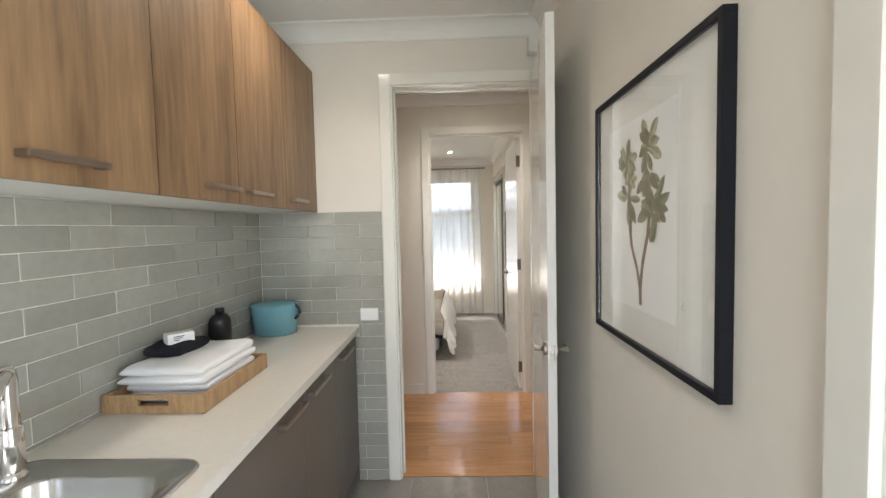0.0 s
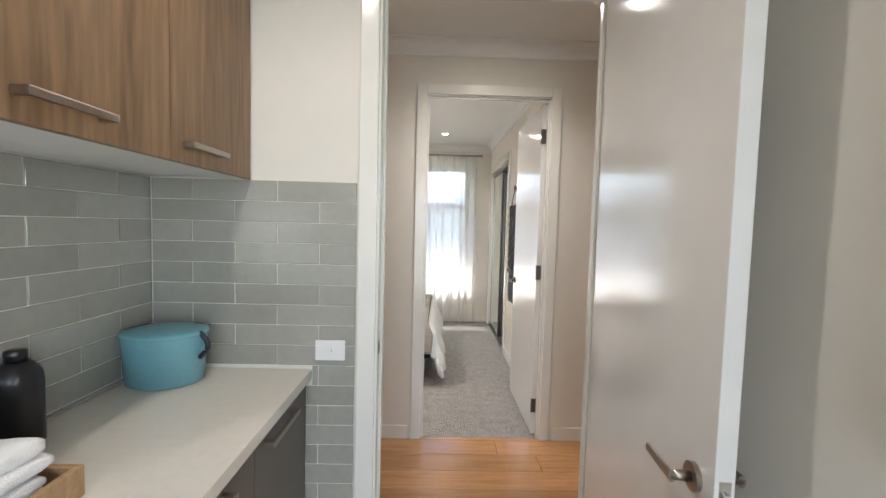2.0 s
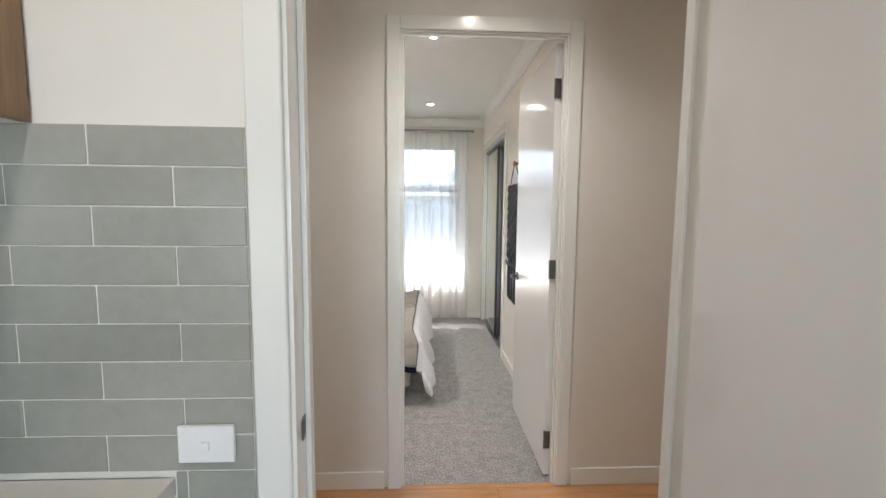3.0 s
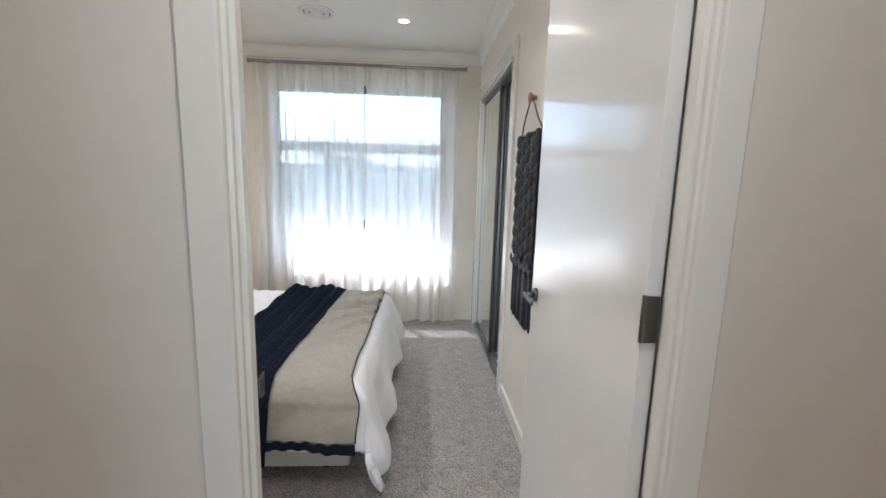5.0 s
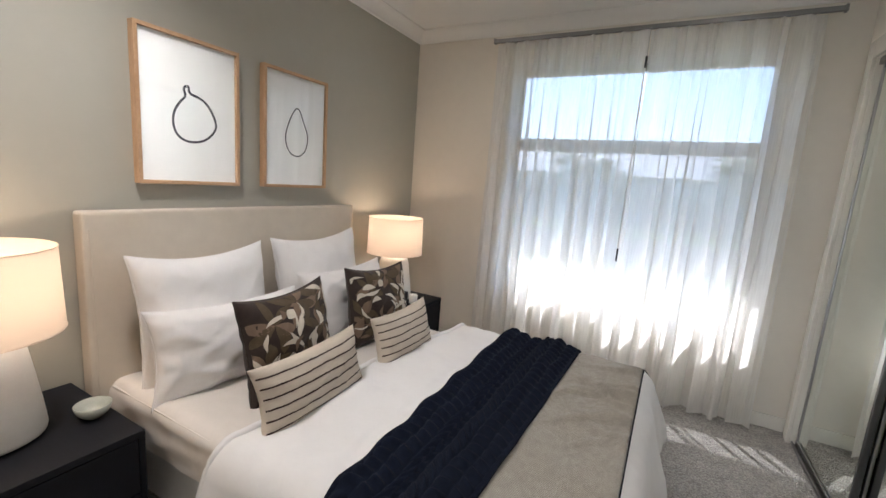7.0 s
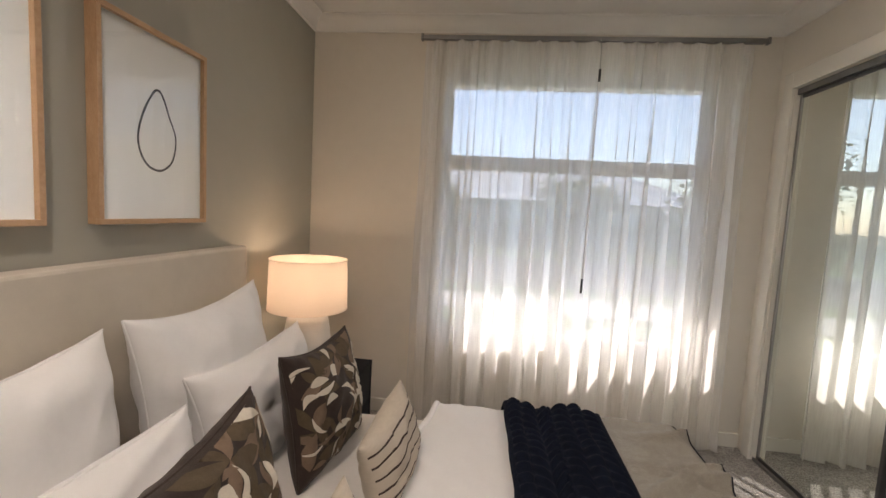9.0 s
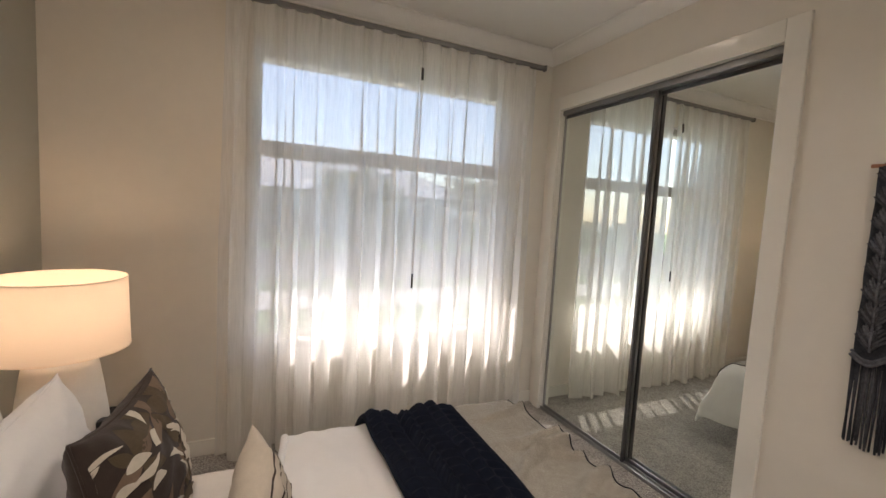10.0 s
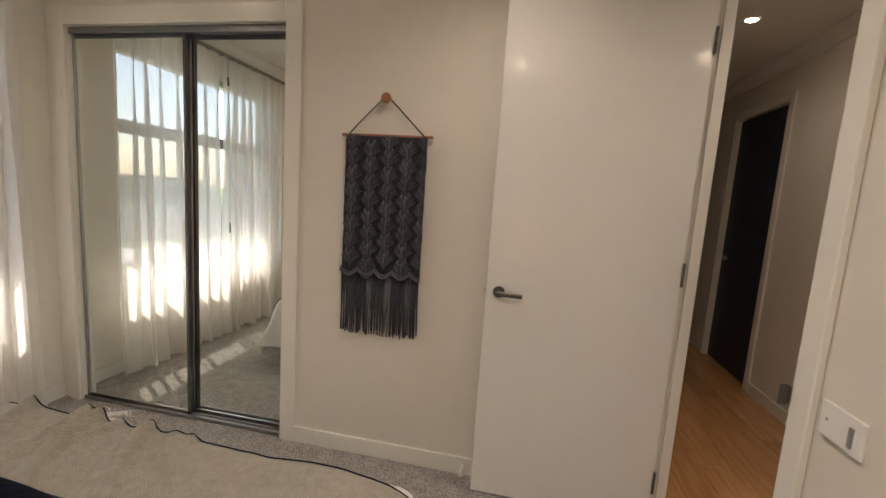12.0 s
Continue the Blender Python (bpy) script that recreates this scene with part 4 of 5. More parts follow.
def curtain(x0, x1, seed, label):
    cx = (x0 + x1) / 2
    c = thing("sheer_curtain", (cx, 7.12, 0.02), label, "curtain", "pair of sheer curtains")
    nu, nv = 260, 60
    rnd = random.Random(seed)
    ph = [rnd.uniform(0, 6.28) for _ in range(6)]

    def fn(u, v):
        z = 2.515 - v * 2.485
        x = x0 + (x1 - x0) * u
        # heading pleats above; broader irregular folds lower down
        k = 2 * math.pi * u * (x1 - x0) / 0.118
        k += 0.9 * math.sin(2 * math.pi * u * 2.3 + ph[0]) + 0.6 * math.sin(2 * math.pi * u * 5.1 + ph[1])
        amp = 0.018 + 0.034 * min(1, v * 3.0)
        y = 7.128 + amp * math.sin(k) + 0.022 * v * math.sin(2 * math.pi * u * 3.7 + ph[2]) + 0.012 * v * math.sin(k * 0.5 + ph[3] + v * 1.5)
        y += 0.006 * math.sin(k * 2.7 + ph[5] + 2 * v) + 0.004 * nz(u * 40, v * 1.5, seed + 5)
        x += 0.024 * min(1, v * 2) * math.sin(k * 2 + ph[4]) + 0.05 * v * (u - 0.5) * 0.6 + 0.012 * v * nz(u * 9, v * 2, seed)
        z += 0.012 * v * nz(u * 14, seed, 1.0)
        if v > 0.93:
            y -= 0.010 * (v - 0.93) / 0.07
        return (x, y, z)
    part("cloth", sheet(nu, nv, fn), VOILE, c, "", True)
    hem = sheet(nu, 2, lambda u, v: tuple(Vector(fn(u, 0.982 + 0.018 * v)) + Vector((0, -0.0015, 0))))
    part("hem", hem, VOILE, c, "", True)
    head = sheet(nu, 2, lambda u, v: tuple(Vector(fn(u, 0.034 * v)) + Vector((0, 0.0015, 0))))
    part("heading_tape", head, VOILE, c, "", True)


curtain(-1.565, -0.505, 3, "white sheer voile curtain drawn across the window, softly pleated")
curtain(-0.497, 0.385, 8, "white sheer voile curtain drawn across the window, softly pleated")

# ---------- wardrobe ----------
wd = thing("wardrobe", (0.66, 6.4, 0), "built-in wardrobe with two sliding mirror doors and white trim", "wardrobe")
part("architrave", bm_box(0.601, BX1, 5.612, 5.700, 0, 2.357, 0.005, 3), TRIM, wd)
part("architrave", bm_box(0.601, BX1, 7.108, 7.178, 0, 2.357, 0.005, 3), TRIM, wd)
part("architrave", bm_box(0.601, BX1, 5.7005, 7.1075, 2.262, 2.357, 0.005, 3), TRIM, wd)
part("reveal", bm_box(0.621, 0.735, 5.692, 5.702, 0, 2.262, 0.001), TRIM, wd)
part("reveal", bm_box(0.621, 0.735, 7.106, 7.112, 0, 2.262, 0.001), TRIM, wd)
part("top_track", bm_box(0.632, 0.735, 5.703, 7.105, 2.225, 2.260, 0.002), ROD, wd, "dark metal top track")
b = bmesh.new()
for x in (0.628, 0.664, 0.700, 0.733):
    bm_box(x, x + 0.006, 5.703, 7.105, 0.001, 0.022, bm=b)
bm_box(0.628, 0.739, 5.703, 7.105, 0.001, 0.005, bm=b)
part("bottom_track", b, ALU, wd, "ribbed aluminium floor track")
for y0, y1, x in ((6.335, 7.103, 0.648), (5.706, 6.353, 0.684)):
    d = part("sliding_door", bm_box(x + 0.006, x + 0.016, y0 + 0.012, y1 - 0.012, 0.03, 2.222), MIRROR, wd, "mirrored sliding door panel")
    for a, c in ((y0, y0 + 0.017), (y1 - 0.016, y1)):
        part("stile", bm_box(x, x + 0.026, a, c, 0.012, 2.226, 0.003), DARKMET if a == y0 else ALU, d)
    part("rail", bm_box(x + 0.001, x + 0.024, y0 + 0.017, y1 - 0.016, 0.012, 0.036, 0.002), ALU, d)
    part("rail", bm_box(x + 0.001, x + 0.024, y0 + 0.017, y1 - 0.016, 2.204, 2.226, 0.002), DARKMET, d)


# ---------- bed ----------
BEDX0, BEDX1, BEDY0, BEDY1 = -2.262, -0.285, 4.795, 6.275
TOP = 0.515


def over(e, r=0.055, flare=0.14):
    """Outward and downward travel of cloth that runs e past an edge."""
    q = math.pi / 2 * r
    if e <= 0:
        return 0.0, 0.0
    if e < q:
        return r * math.sin(e / r), r * (1 - math.cos(e / r))
    return r + flare * (e - q), r + (e - q)


def puff(X, Y):
    """Unevenness of the duvet's filling, shared by what lies on it."""
    return 0.016 * nz(X * 3.5, Y * 3.5, 4.0) + 0.008 * nz(X * 9, Y * 7, 8.0)


def drape(X, Y, lift, seed=0.7, wave=0.03, flare=0.20):
    """Cloth point (X, Y) of a flat cloth laid over the bed: where it comes to lie."""
    ex = X - BEDX1
    ey0, ey1 = BEDY0 - Y, Y - BEDY1
    ox, dx = over(ex, flare=flare)
    oy0, dy0 = over(ey0, flare=flare)
    oy1, dy1 = over(ey1, flare=flare)
    dn = max(dx, dy0, dy1) + 0.22 * min(dx, max(dy0, dy1))     # a corner hangs to a point
    x = min(X, BEDX1) + ox
    y = min(max(Y, BEDY0), BEDY1) - oy0 + oy1
    pf = puff(X, Y)
    z = TOP - dn + lift * max(0.0, 1 - dn / 0.08)
    z += pf * max(0.0, 1 - dn / 0.06)
    side = min(1.0, dn / 0.06)
    k = min(1.0, dn / 0.3)
    if ey0 > 0:
        y -= side * (lift + pf) + wave * k * (0.6 + math.sin(X * 13 + seed + 1.2 * math.sin(X * 5 + seed)))
    if ey1 > 0:
        y += side * (lift + pf) + wave * k * (0.6 + math.sin(X * 11 + seed))
    if ex > 0:
        x += side * (lift + pf) + wave * k * (0.7 + math.sin(Y * 12 + seed + math.sin(Y * 4.0)))
    return Vector((x, y, z))


bed = thing("bed", (-1.27, 5.54, 0), "queen bed with upholstered linen headboard and pale fabric base", "bed")
part("headboard", bm_box(BX0 + 0.004, -2.265, 4.735, 6.350, 0.06, 1.222, 0.022, 4), HEADB, bed, "beige linen upholstered headboard")
for hy in (4.76, 6.325):
    pts = [(-2.2655, hy, 0.1 + 1.05 * i / 6) for i in range(7)]
    part("piping", tube(pts, 0.004, 8), HEADB, bed)
part("base", bm_box(BEDX0, BEDX1 - 0.005, 4.80, 6.27, 0.075, 0.30, 0.018, 3), VALANCE, bed, "pale grey fabric bed base")
for lx in (-2.1, -0.42):
    for ly in (4.92, 6.15):
        part("leg", lathe([(0.024, 0.0), (0.030, 0.075)], 16, lx, ly), NIGHT, bed, "black bed leg")


def mat_fn(u, v):
    # rounded box skin of the mattress with a soft sagging sheet
    X = BEDX0 + (BEDX1 - BEDX0) * u
    Y0, Y1 = 4.788, 6.282
    w = Y1 - Y0
    tot = 0.2 + w + 0.2
    d = v * tot
    if d < 0.2:
        y, z = Y0, 0.29 + d
    elif d < 0.2 + w:
        y, z = Y0 + d - 0.2, 0.49
    else:
        y, z = Y1, 0.49 - (d - 0.2 - w)
    # round the shoulders
    for yy, sg in ((Y0, 1), (Y1, -1)):
        t = (y - yy) * sg
        if t < 0.06 and z > 0.43:
            a = math.atan2(z - 0.43, 0.06 - t)
            y, z = yy + sg * (0.06 - 0.06 * math.cos(a)), 0.43 + 0.06 * math.sin(a)
    z += 0.006 * nz(X * 3, y * 3, 2.0) + 0.003 * nz(X * 14, y * 9, 5.0)
    y += 0.008 * nz(X * 7, z * 16, 9.0) * (1 if v < 0.12 or v > 0.88 else 0)
    return (X, y, z)


b = sheet(90, 130, mat_fn)
part("mattress", b, SHEETM, bed, "mattress under a fitted sheet", True)
part("mattress_core", bm_box(BEDX0 + 0.01, BEDX1 - 0.01, 4.80, 6.27, 0.30, 0.47), SHEETM, bed)

duvet = thing("duvet", (-0.9, 5.54, TOP), "white cotton duvet spread over the lower half of the bed", "duvet")


def duvet_fn(u, v):
    near = 0.285 + 0.11 * math.exp(-(u / 0.16) ** 2) + 0.07 * math.exp(-((1 - u) / 0.16) ** 2) + 0.012 * math.sin(u * 23)
    Y = BEDY0 - near + (BEDY1 - BEDY0 + near + 0.36) * v
    head = -1.50 + 0.20 * v + 0.03 * math.sin(v * 9)
    X = head + (BEDX1 + 0.40 - head) * u
    p = drape(X, Y, 0.012 + 0.016 * min(1, u * 12))
    p.z += 0.004 * nz(X * 22, Y * 16, 3.0) + (0.009 * max(0.0, 1 - 5 * abs(nz(X * 2.4 + Y * 1.1, Y * 1.7, 31.0))) if X < -1.06 else 0.0)
    if p.z < 0.07:
        p.z = 0.07
    return p


d = part("cover", sheet(130, 190, duvet_fn), LINEN_W, duvet, "", True)
thicken(d, 0.028, -0.2)
hem_b = bmesh.new()
tube([duvet_fn(0.006, i / 90) + Vector((0.0, 0, 0.012)) for i in range(91)], 0.014, 8, hem_b)
part("turned_edge", hem_b, LINEN_W, duvet, "", True)


def edge_at(v, near, far):
    return near + (far - near) * v


# checked grey throw under the navy one
TW = mat("herringbone_wool", (0.37, 0.345, 0.29), 0.95, col2=(0.62, 0.585, 0.52), scale=40, dscale=420, bump=0.7, bscale=420, bdist=0.003, sheen=0.1)
nt = TW.node_tree
wv = nt.nodes.new("ShaderNodeTexWave")
wv.inputs["Scale"].default_value = 90
wv.inputs["Distortion"].default_value = 1.2
wv.inputs["Detail"].default_value = 1
wv.bands_direction = 'DIAGONAL'
tcn = [n for n in nt.nodes if n.bl_idname == "ShaderNodeTexCoord"][0]
nt.links.new(tcn.outputs["Object"], wv.inputs["Vector"])
mxr = nt.nodes.new("ShaderNodeMix")
mxr.data_type = 'RGBA'
mxr.inputs[6].default_value = (0.19, 0.172, 0.142, 1)
rampn = [n for n in nt.nodes if n.bl_idname == "ShaderNodeValToRGB"][0]
nt.links.new(wv.outputs["Fac"], mxr.inputs[0])
nt.links.new(rampn.outputs[0], mxr.inputs[7])
nt.links.new(mxr.outputs[2], nt.nodes["Principled BSDF"].inputs["Base Color"])

throw = thing("wool_throw", (-0.42, 5.5, TOP), "grey-beige herringbone wool throw with dark border on the bed", "throw")
TY0, TY1 = BEDY0 - 0.245, BEDY1 + 0.26


# rumples that run in from the foot edge: place along the throw, slant, height, where they fade
RIDGES = ((0.36, 0.12, 0.030, 0.45), (0.455, 0.09, 0.044, 0.15), (0.52, -0.05, 0.030, 0.30), (0.575, 0.10, 0.055, 0.05), (0.65, 0.06, 0.042, 0.2), (0.705, -0.07, 0.032, 0.1), (0.775, 0.06, 0.040, 0.30))


def throw_fn(u, v):
    Y = TY0 + (TY1 - TY0) * v
    a, c = edge_at(v, -0.70, -0.62), edge_at(v, -0.275, -0.245)
    X = a + (c - a) * u
    p = drape(X, Y, 0.048)
    w = 0.008 * nz(X * 7, Y * 5, 11.0) + 0.06 * max(0, nz(X * 3 + 3, Y * 6, 17.0)) ** 1.4 * max(0, (u - 0.35) / 0.65) + sum(h * math.exp(-((v - v0 - k * u - 0.02 * math.sin(5 * u + 9 * v0)) / (0.009 + 0.007 * (v > v0 + k * u))) ** 2) * max(0.0, u - u0) ** 0.7 for v0, k, h, u0 in RIDGES)
    p.z += w
    return p


d = part("cloth", sheet(64, 320, throw_fn), TW, throw, "", True)
thicken(d, 0.005, -1)
b = bmesh.new()
tube([throw_fn(1.0, i / 120) + Vector((0.002, 0, 0.001)) for i in range(121)], 0.0024, 8, b)
part("side_border", b, NAVY, throw, "dark stitched edge", True)
b = sheet(50, 4, lambda u, v: tuple(throw_fn(u, -0.018 * v) + Vector((0, -0.004, -0.004 * math.sin(u * 40)))))
d = part("end_border", b, NAVY, throw, "dark woven end border", True)
thicken(d, 0.006, 0)

knit = thing("knitted_throw", (-0.75, 5.5, TOP), "navy chunky cable-knit throw lying across the bed", "throw")


def knit_fn(u, v):
    ya, yb = BEDY0 - 0.30 - 0.03 * math.sin(u * 9) - 0.03 * (u > 0.45), BEDY1 + 0.22
    Y = ya + (yb - ya) * v
    a, c = edge_at(v, -0.955, -0.985), edge_at(v, -0.635, -0.565)
    a += 0.012 * nz(v * 14, 1.0, 2.0)
    X = a + (c - a) * u
    p = drape(X, Y, 0.056)
    ln = (yb - ya) * v
    cols = 6
    cu = u * cols
    col, f = int(min(cols - 1, cu)), cu % 1.0
    g = math.sin(math.pi * f)
    # twisted cable: lobes slant one way, then the other
    tw = 0.5 + 0.5 * math.sin(2 * math.pi * (ln / 0.052 + (f - 0.5) * (0.9 if col % 2 else -0.9)))
    h = 0.025 * g ** 0.6 * (0.30 + 0.70 * tw)
    ridge = 0.012 + 0.014 * math.sin(u * math.pi * 3.2 + 0.8) * (0.4 + 0.6 * v)
    h += ridge + 0.006 * nz(X * 9, Y * 6, 21.0)
    if p.z > TOP - 0.03:
        p.z += h
    elif Y < 5.5:
        p.y -= h
    else:
        p.y += h
    return p


d = part("cloth", sheet(112, 420, knit_fn), NAVY, knit, "", True)
thicken(d, 0.012, -1)


for uu in (0.0, 1.0):
    b = tube([knit_fn(uu, i / 140) for i in range(141)], 0.011, 8)
    part("bound_edge", b, NAVY, knit, "thick knitted edge", True)


# ---------- cushions ----------
def cushion_point(u, v, side, w, h, t, seed, crease):
    """Point on a stuffed cushion: u, v in -1..1 over the face; side +1/-1. Width along y, height along z, thick along x."""
    pin = 1 - 0.12 * (1 - u * u) * abs(v) ** 3
    pin2 = 1 - 0.10 * (1 - v * v) * abs(u) ** 3
    y = u * w / 2 * pin2
    z = v * h / 2 * pin
    prof = max(0.0, (1 - u ** 4) * (1 - v ** 4)) ** 0.46
    prof = prof * (0.62 + 0.38 * (1 - u * u) * (1 - v * v))
    x = side * t / 2 * prof
    e = prof
    x += side * crease * e * (nz(u * 2.2 + seed, v * 2.2, seed) + 0.5 * nz(u * 5 + seed, v * 5, seed * 2))
    r = max(abs(u), abs(v))
    ridge = 1 - abs(nz(u * 3.1 - v * 1.4 + seed, v * 1.3 + u * 0.8, seed + 3)) * 4     # sharp soft folds
    x += side * crease * 0.55 * e * max(0, ridge)
    x += side * crease * 0.35 * min(1, e * 2) * r ** 4 * math.sin(14 * math.atan2(v, u) + 5 * nz(u * 2, v * 2, seed))     # gathers at the seam
    z -= 0.018 * h * (1 - u * u) * max(0, v)     # slumped top edge
    return Vector((x, y, z))


def cushion(name, w, h, t, place, lean, yaw, m, label, category, seed, crease=0.012, spin=0.0, deco=None, piping=None, group=""):
    c = thing(name, (0, 0, 0), label, category, group)
    b = bmesh.new()
    n = 44
    for s in (1, -1):
        sheet(n, n, lambda a, q: cushion_point(math.sin((a - 0.5) * math.pi), math.sin((q - 0.5) * math.pi), s, w, h, t, seed, crease), b)
    bmesh.ops.remove_doubles(b, verts=b.verts, dist=0.0006)
    bmesh.ops.recalc_face_normals(b, faces=b.faces)
    part("cover", b, m, c, "", True)
    if piping:
        loop = []
        for k in range(4):
            for i in range(16):
                q = -1 + 2 * i / 16
                uv = ((q, 1), (1, -q), (-q, -1), (-1, q))[k]
                loop.append(cushion_point(uv[0], uv[1], 1, w, h, t, seed, crease))
        loop.append(loop[0])
        part("piped_edge", tube(loop, 0.0035, 6, cap=False), piping, c, "", True)
    if deco:
        deco(c, lambda u, v, lift=0.0014: cushion_point(u, v, 1, w, h, t, seed, crease) + Vector((lift, 0, 0)), w, h, seed)
    c.matrix_world = Matrix.Translation(place) @ Matrix.Rotation(radians(yaw), 4, 'Z') @ Matrix.Rotation(radians(-lean), 4, 'Y') @ Matrix.Rotation(radians(spin), 4, 'X')
    return c


EURO = dict(group="white pillows at the headboard")
cushion("pillow", 0.66, 0.62, 0.25, (-2.125, 5.155, 0.745), 7, 2, LINEN_W, "large square white cotton pillow leaning on the headboard", "pillow", 1.3, 0.022, piping=LINEN_W, **EURO)
cushion("pillow", 0.66, 0.62, 0.25, (-2.125, 5.885, 0.765), 7, -2, LINEN_W, "large square white cotton pillow leaning on the headboard", "pillow", 4.6, 0.022, 2, piping=LINEN_W, **EURO)
cushion("pillow", 0.72, 0.40, 0.24, (-1.945, 5.16, 0.645), 12, -5, LINEN_W, "white cotton pillow leaning in front of another pillow", "pillow", 7.1, 0.026, -1, piping=LINEN_W, **EURO)
cushion("pillow", 0.68, 0.44, 0.24, (-1.945, 5.93, 0.67), 12, -4, LINEN_W, "white cotton pillow leaning in front of another pillow", "pillow", 9.4, 0.026, 1, piping=LINEN_W, **EURO)

FLORAL = mat("dark_brown_cotton", (0.036, 0.023, 0.018), 0.9, crumple=0.4, var=0.25, scale=30, bump=0.3, bscale=420, sheen=0.1)
FCREAM = mat("floral_cream", (0.62, 0.57, 0.48), 0.9, var=0.1, scale=40, bump=0.3, bscale=420)
FOLIVE = mat("floral_olive", (0.095, 0.070, 0.042), 0.9, var=0.25, scale=40, bump=0.3, bscale=420)
FTAUPE = mat("floral_taupe", (0.19, 0.13, 0.09), 0.9, var=0.2, scale=40, bump=0.3, bscale=420)


def floral(c, at, w, h, seed):
    """Printed leaves and petals that follow the cushion's face."""
    rnd = random.Random(int(seed * 10))
    groups = [bmesh.new() for _ in range(3)]
    lay = [0]

    def stamp(k, cu, cv, a, ln, wd, curl=0.0):
        lay[0] += 1
        pts = leaf_pts(0, 0, a, ln, wd, 10, curl)
        b = groups[k]
        n = 10
        up = pts[:n + 1]
        lo = [pts[0]] + list(reversed(pts[n + 1:])) + [pts[n]]
        rows = []
        for (a0, a1), (b0, b1) in zip(up, lo):
            row = []
            for q in (0, 0.25, 0.5, 0.75, 1.0):
                uu, vv = cu + a0 + (b0 - a0) * q, cv + a1 + (b1 - a1) * q
                uu, vv = max(-0.985, min(0.985, uu)), max(-0.985, min(0.985, vv))
                row.append(b.verts.new(at(uu, vv, 0.0012 + 0.00004 * lay[0])))
            rows.append(row)
        for r0, r1 in zip(rows, rows[1:]):
            for i in range(4):
                b.faces.new((r0[i], r0[i + 1], r1[i + 1], r1[i]))

    for cu, cv in ((-0.55, 0.45), (0.45, 0.10), (-0.15, -0.55), (0.6, 0.75), (0.75, -0.65), (-0.8, -0.2), (0.05, 0.8)):
        a0 = rnd.uniform(0, 6.28)
        for k in range(6):
            stamp(1 if k % 3 else 2, cu, cv, a0 + k * 1.05 + rnd.uniform(-0.2, 0.2), rnd.uniform(0.36, 0.6), rnd.uniform(0.14, 0.24), rnd.uniform(-0.06, 0.06))
    for _ in range(34):
        stamp(0, rnd.uniform(-0.95, 0.95), rnd.uniform(-0.95, 0.95), rnd.uniform(0, 6.28), rnd.uniform(0.25, 0.6), rnd.uniform(0.05, 0.15), rnd.uniform(-0.1, 0.1))
    for _ in range(9):
        stamp(2, rnd.uniform(-0.9, 0.9), rnd.uniform(-0.9, 0.9), rnd.uniform(0, 6.28), rnd.uniform(0.2, 0.4), rnd.uniform(0.07, 0.12), rnd.uniform(-0.1, 0.1))
    for cu, cv in ((-0.3, 0.5), (0.5, -0.3)):
        stamp(0, cu, cv, 0.7, 0.24, 0.2)
    for b, m, nm in zip(groups, (FCREAM, FOLIVE, FTAUPE), ("cream", "olive", "taupe")):
        part("printed_leaves", b, m, c, nm + " printed leaves", True)


STRIPE = mat("cream_slub_cotton", (0.58, 0.51, 0.42), 0.9, var=0.07, scale=30, stretch=(1, 1, 6), bump=0.4, bscale=350)
STRIPED = mat("dark_stripe_thread", (0.055, 0.035, 0.03), 0.9, var=0.2, scale=60)


def stripes(c, at, w, h, seed):
    for k in range(6):
        v0 = -0.74 + 0.285 * k
        b = sheet(40, 1, lambda a, q: at(-0.985 + 1.97 * a, v0 + (0.048 + 0.014 * nz(a * 22, k)) * q + 0.012 * nz(a * 5, k * 3.0, seed), 0.0013))
        part("stripe", b, STRIPED, c, "", True)


cushion("floral_cushion", 0.51, 0.46, 0.19, (-1.665, 5.235, 0.70), 11, 5, FLORAL, "square dark brown cushion printed with cream and olive leaves", "cushion", 2.2, 0.016, 1, floral, FLORAL, "leaf print cushions")
cushion("floral_cushion", 0.48, 0.46, 0.19, (-1.69, 5.92, 0.70), 11, -6, FLORAL, "square dark brown cushion printed with cream and olive leaves", "cushion", 6.7, 0.016, -2, floral, FLORAL, "leaf print cushions")
cushion("striped_cushion", 0.55, 0.27, 0.14, (-1.385, 5.11, 0.645), 15, 1, STRIPE, "small oblong cream cushion with thin dark stripes", "cushion", 3.1, 0.010, 1, stripes, None, "striped lumbar cushions")
cushion("striped_cushion", 0.46, 0.27, 0.14, (-1.385, 5.745, 0.645), 15, -3, STRIPE, "small oblong cream cushion with thin dark stripes", "cushion", 8.3, 0.010, 2, stripes, None, "striped lumbar cushions")

# ---------- bedside ----------
NZ = 0.505


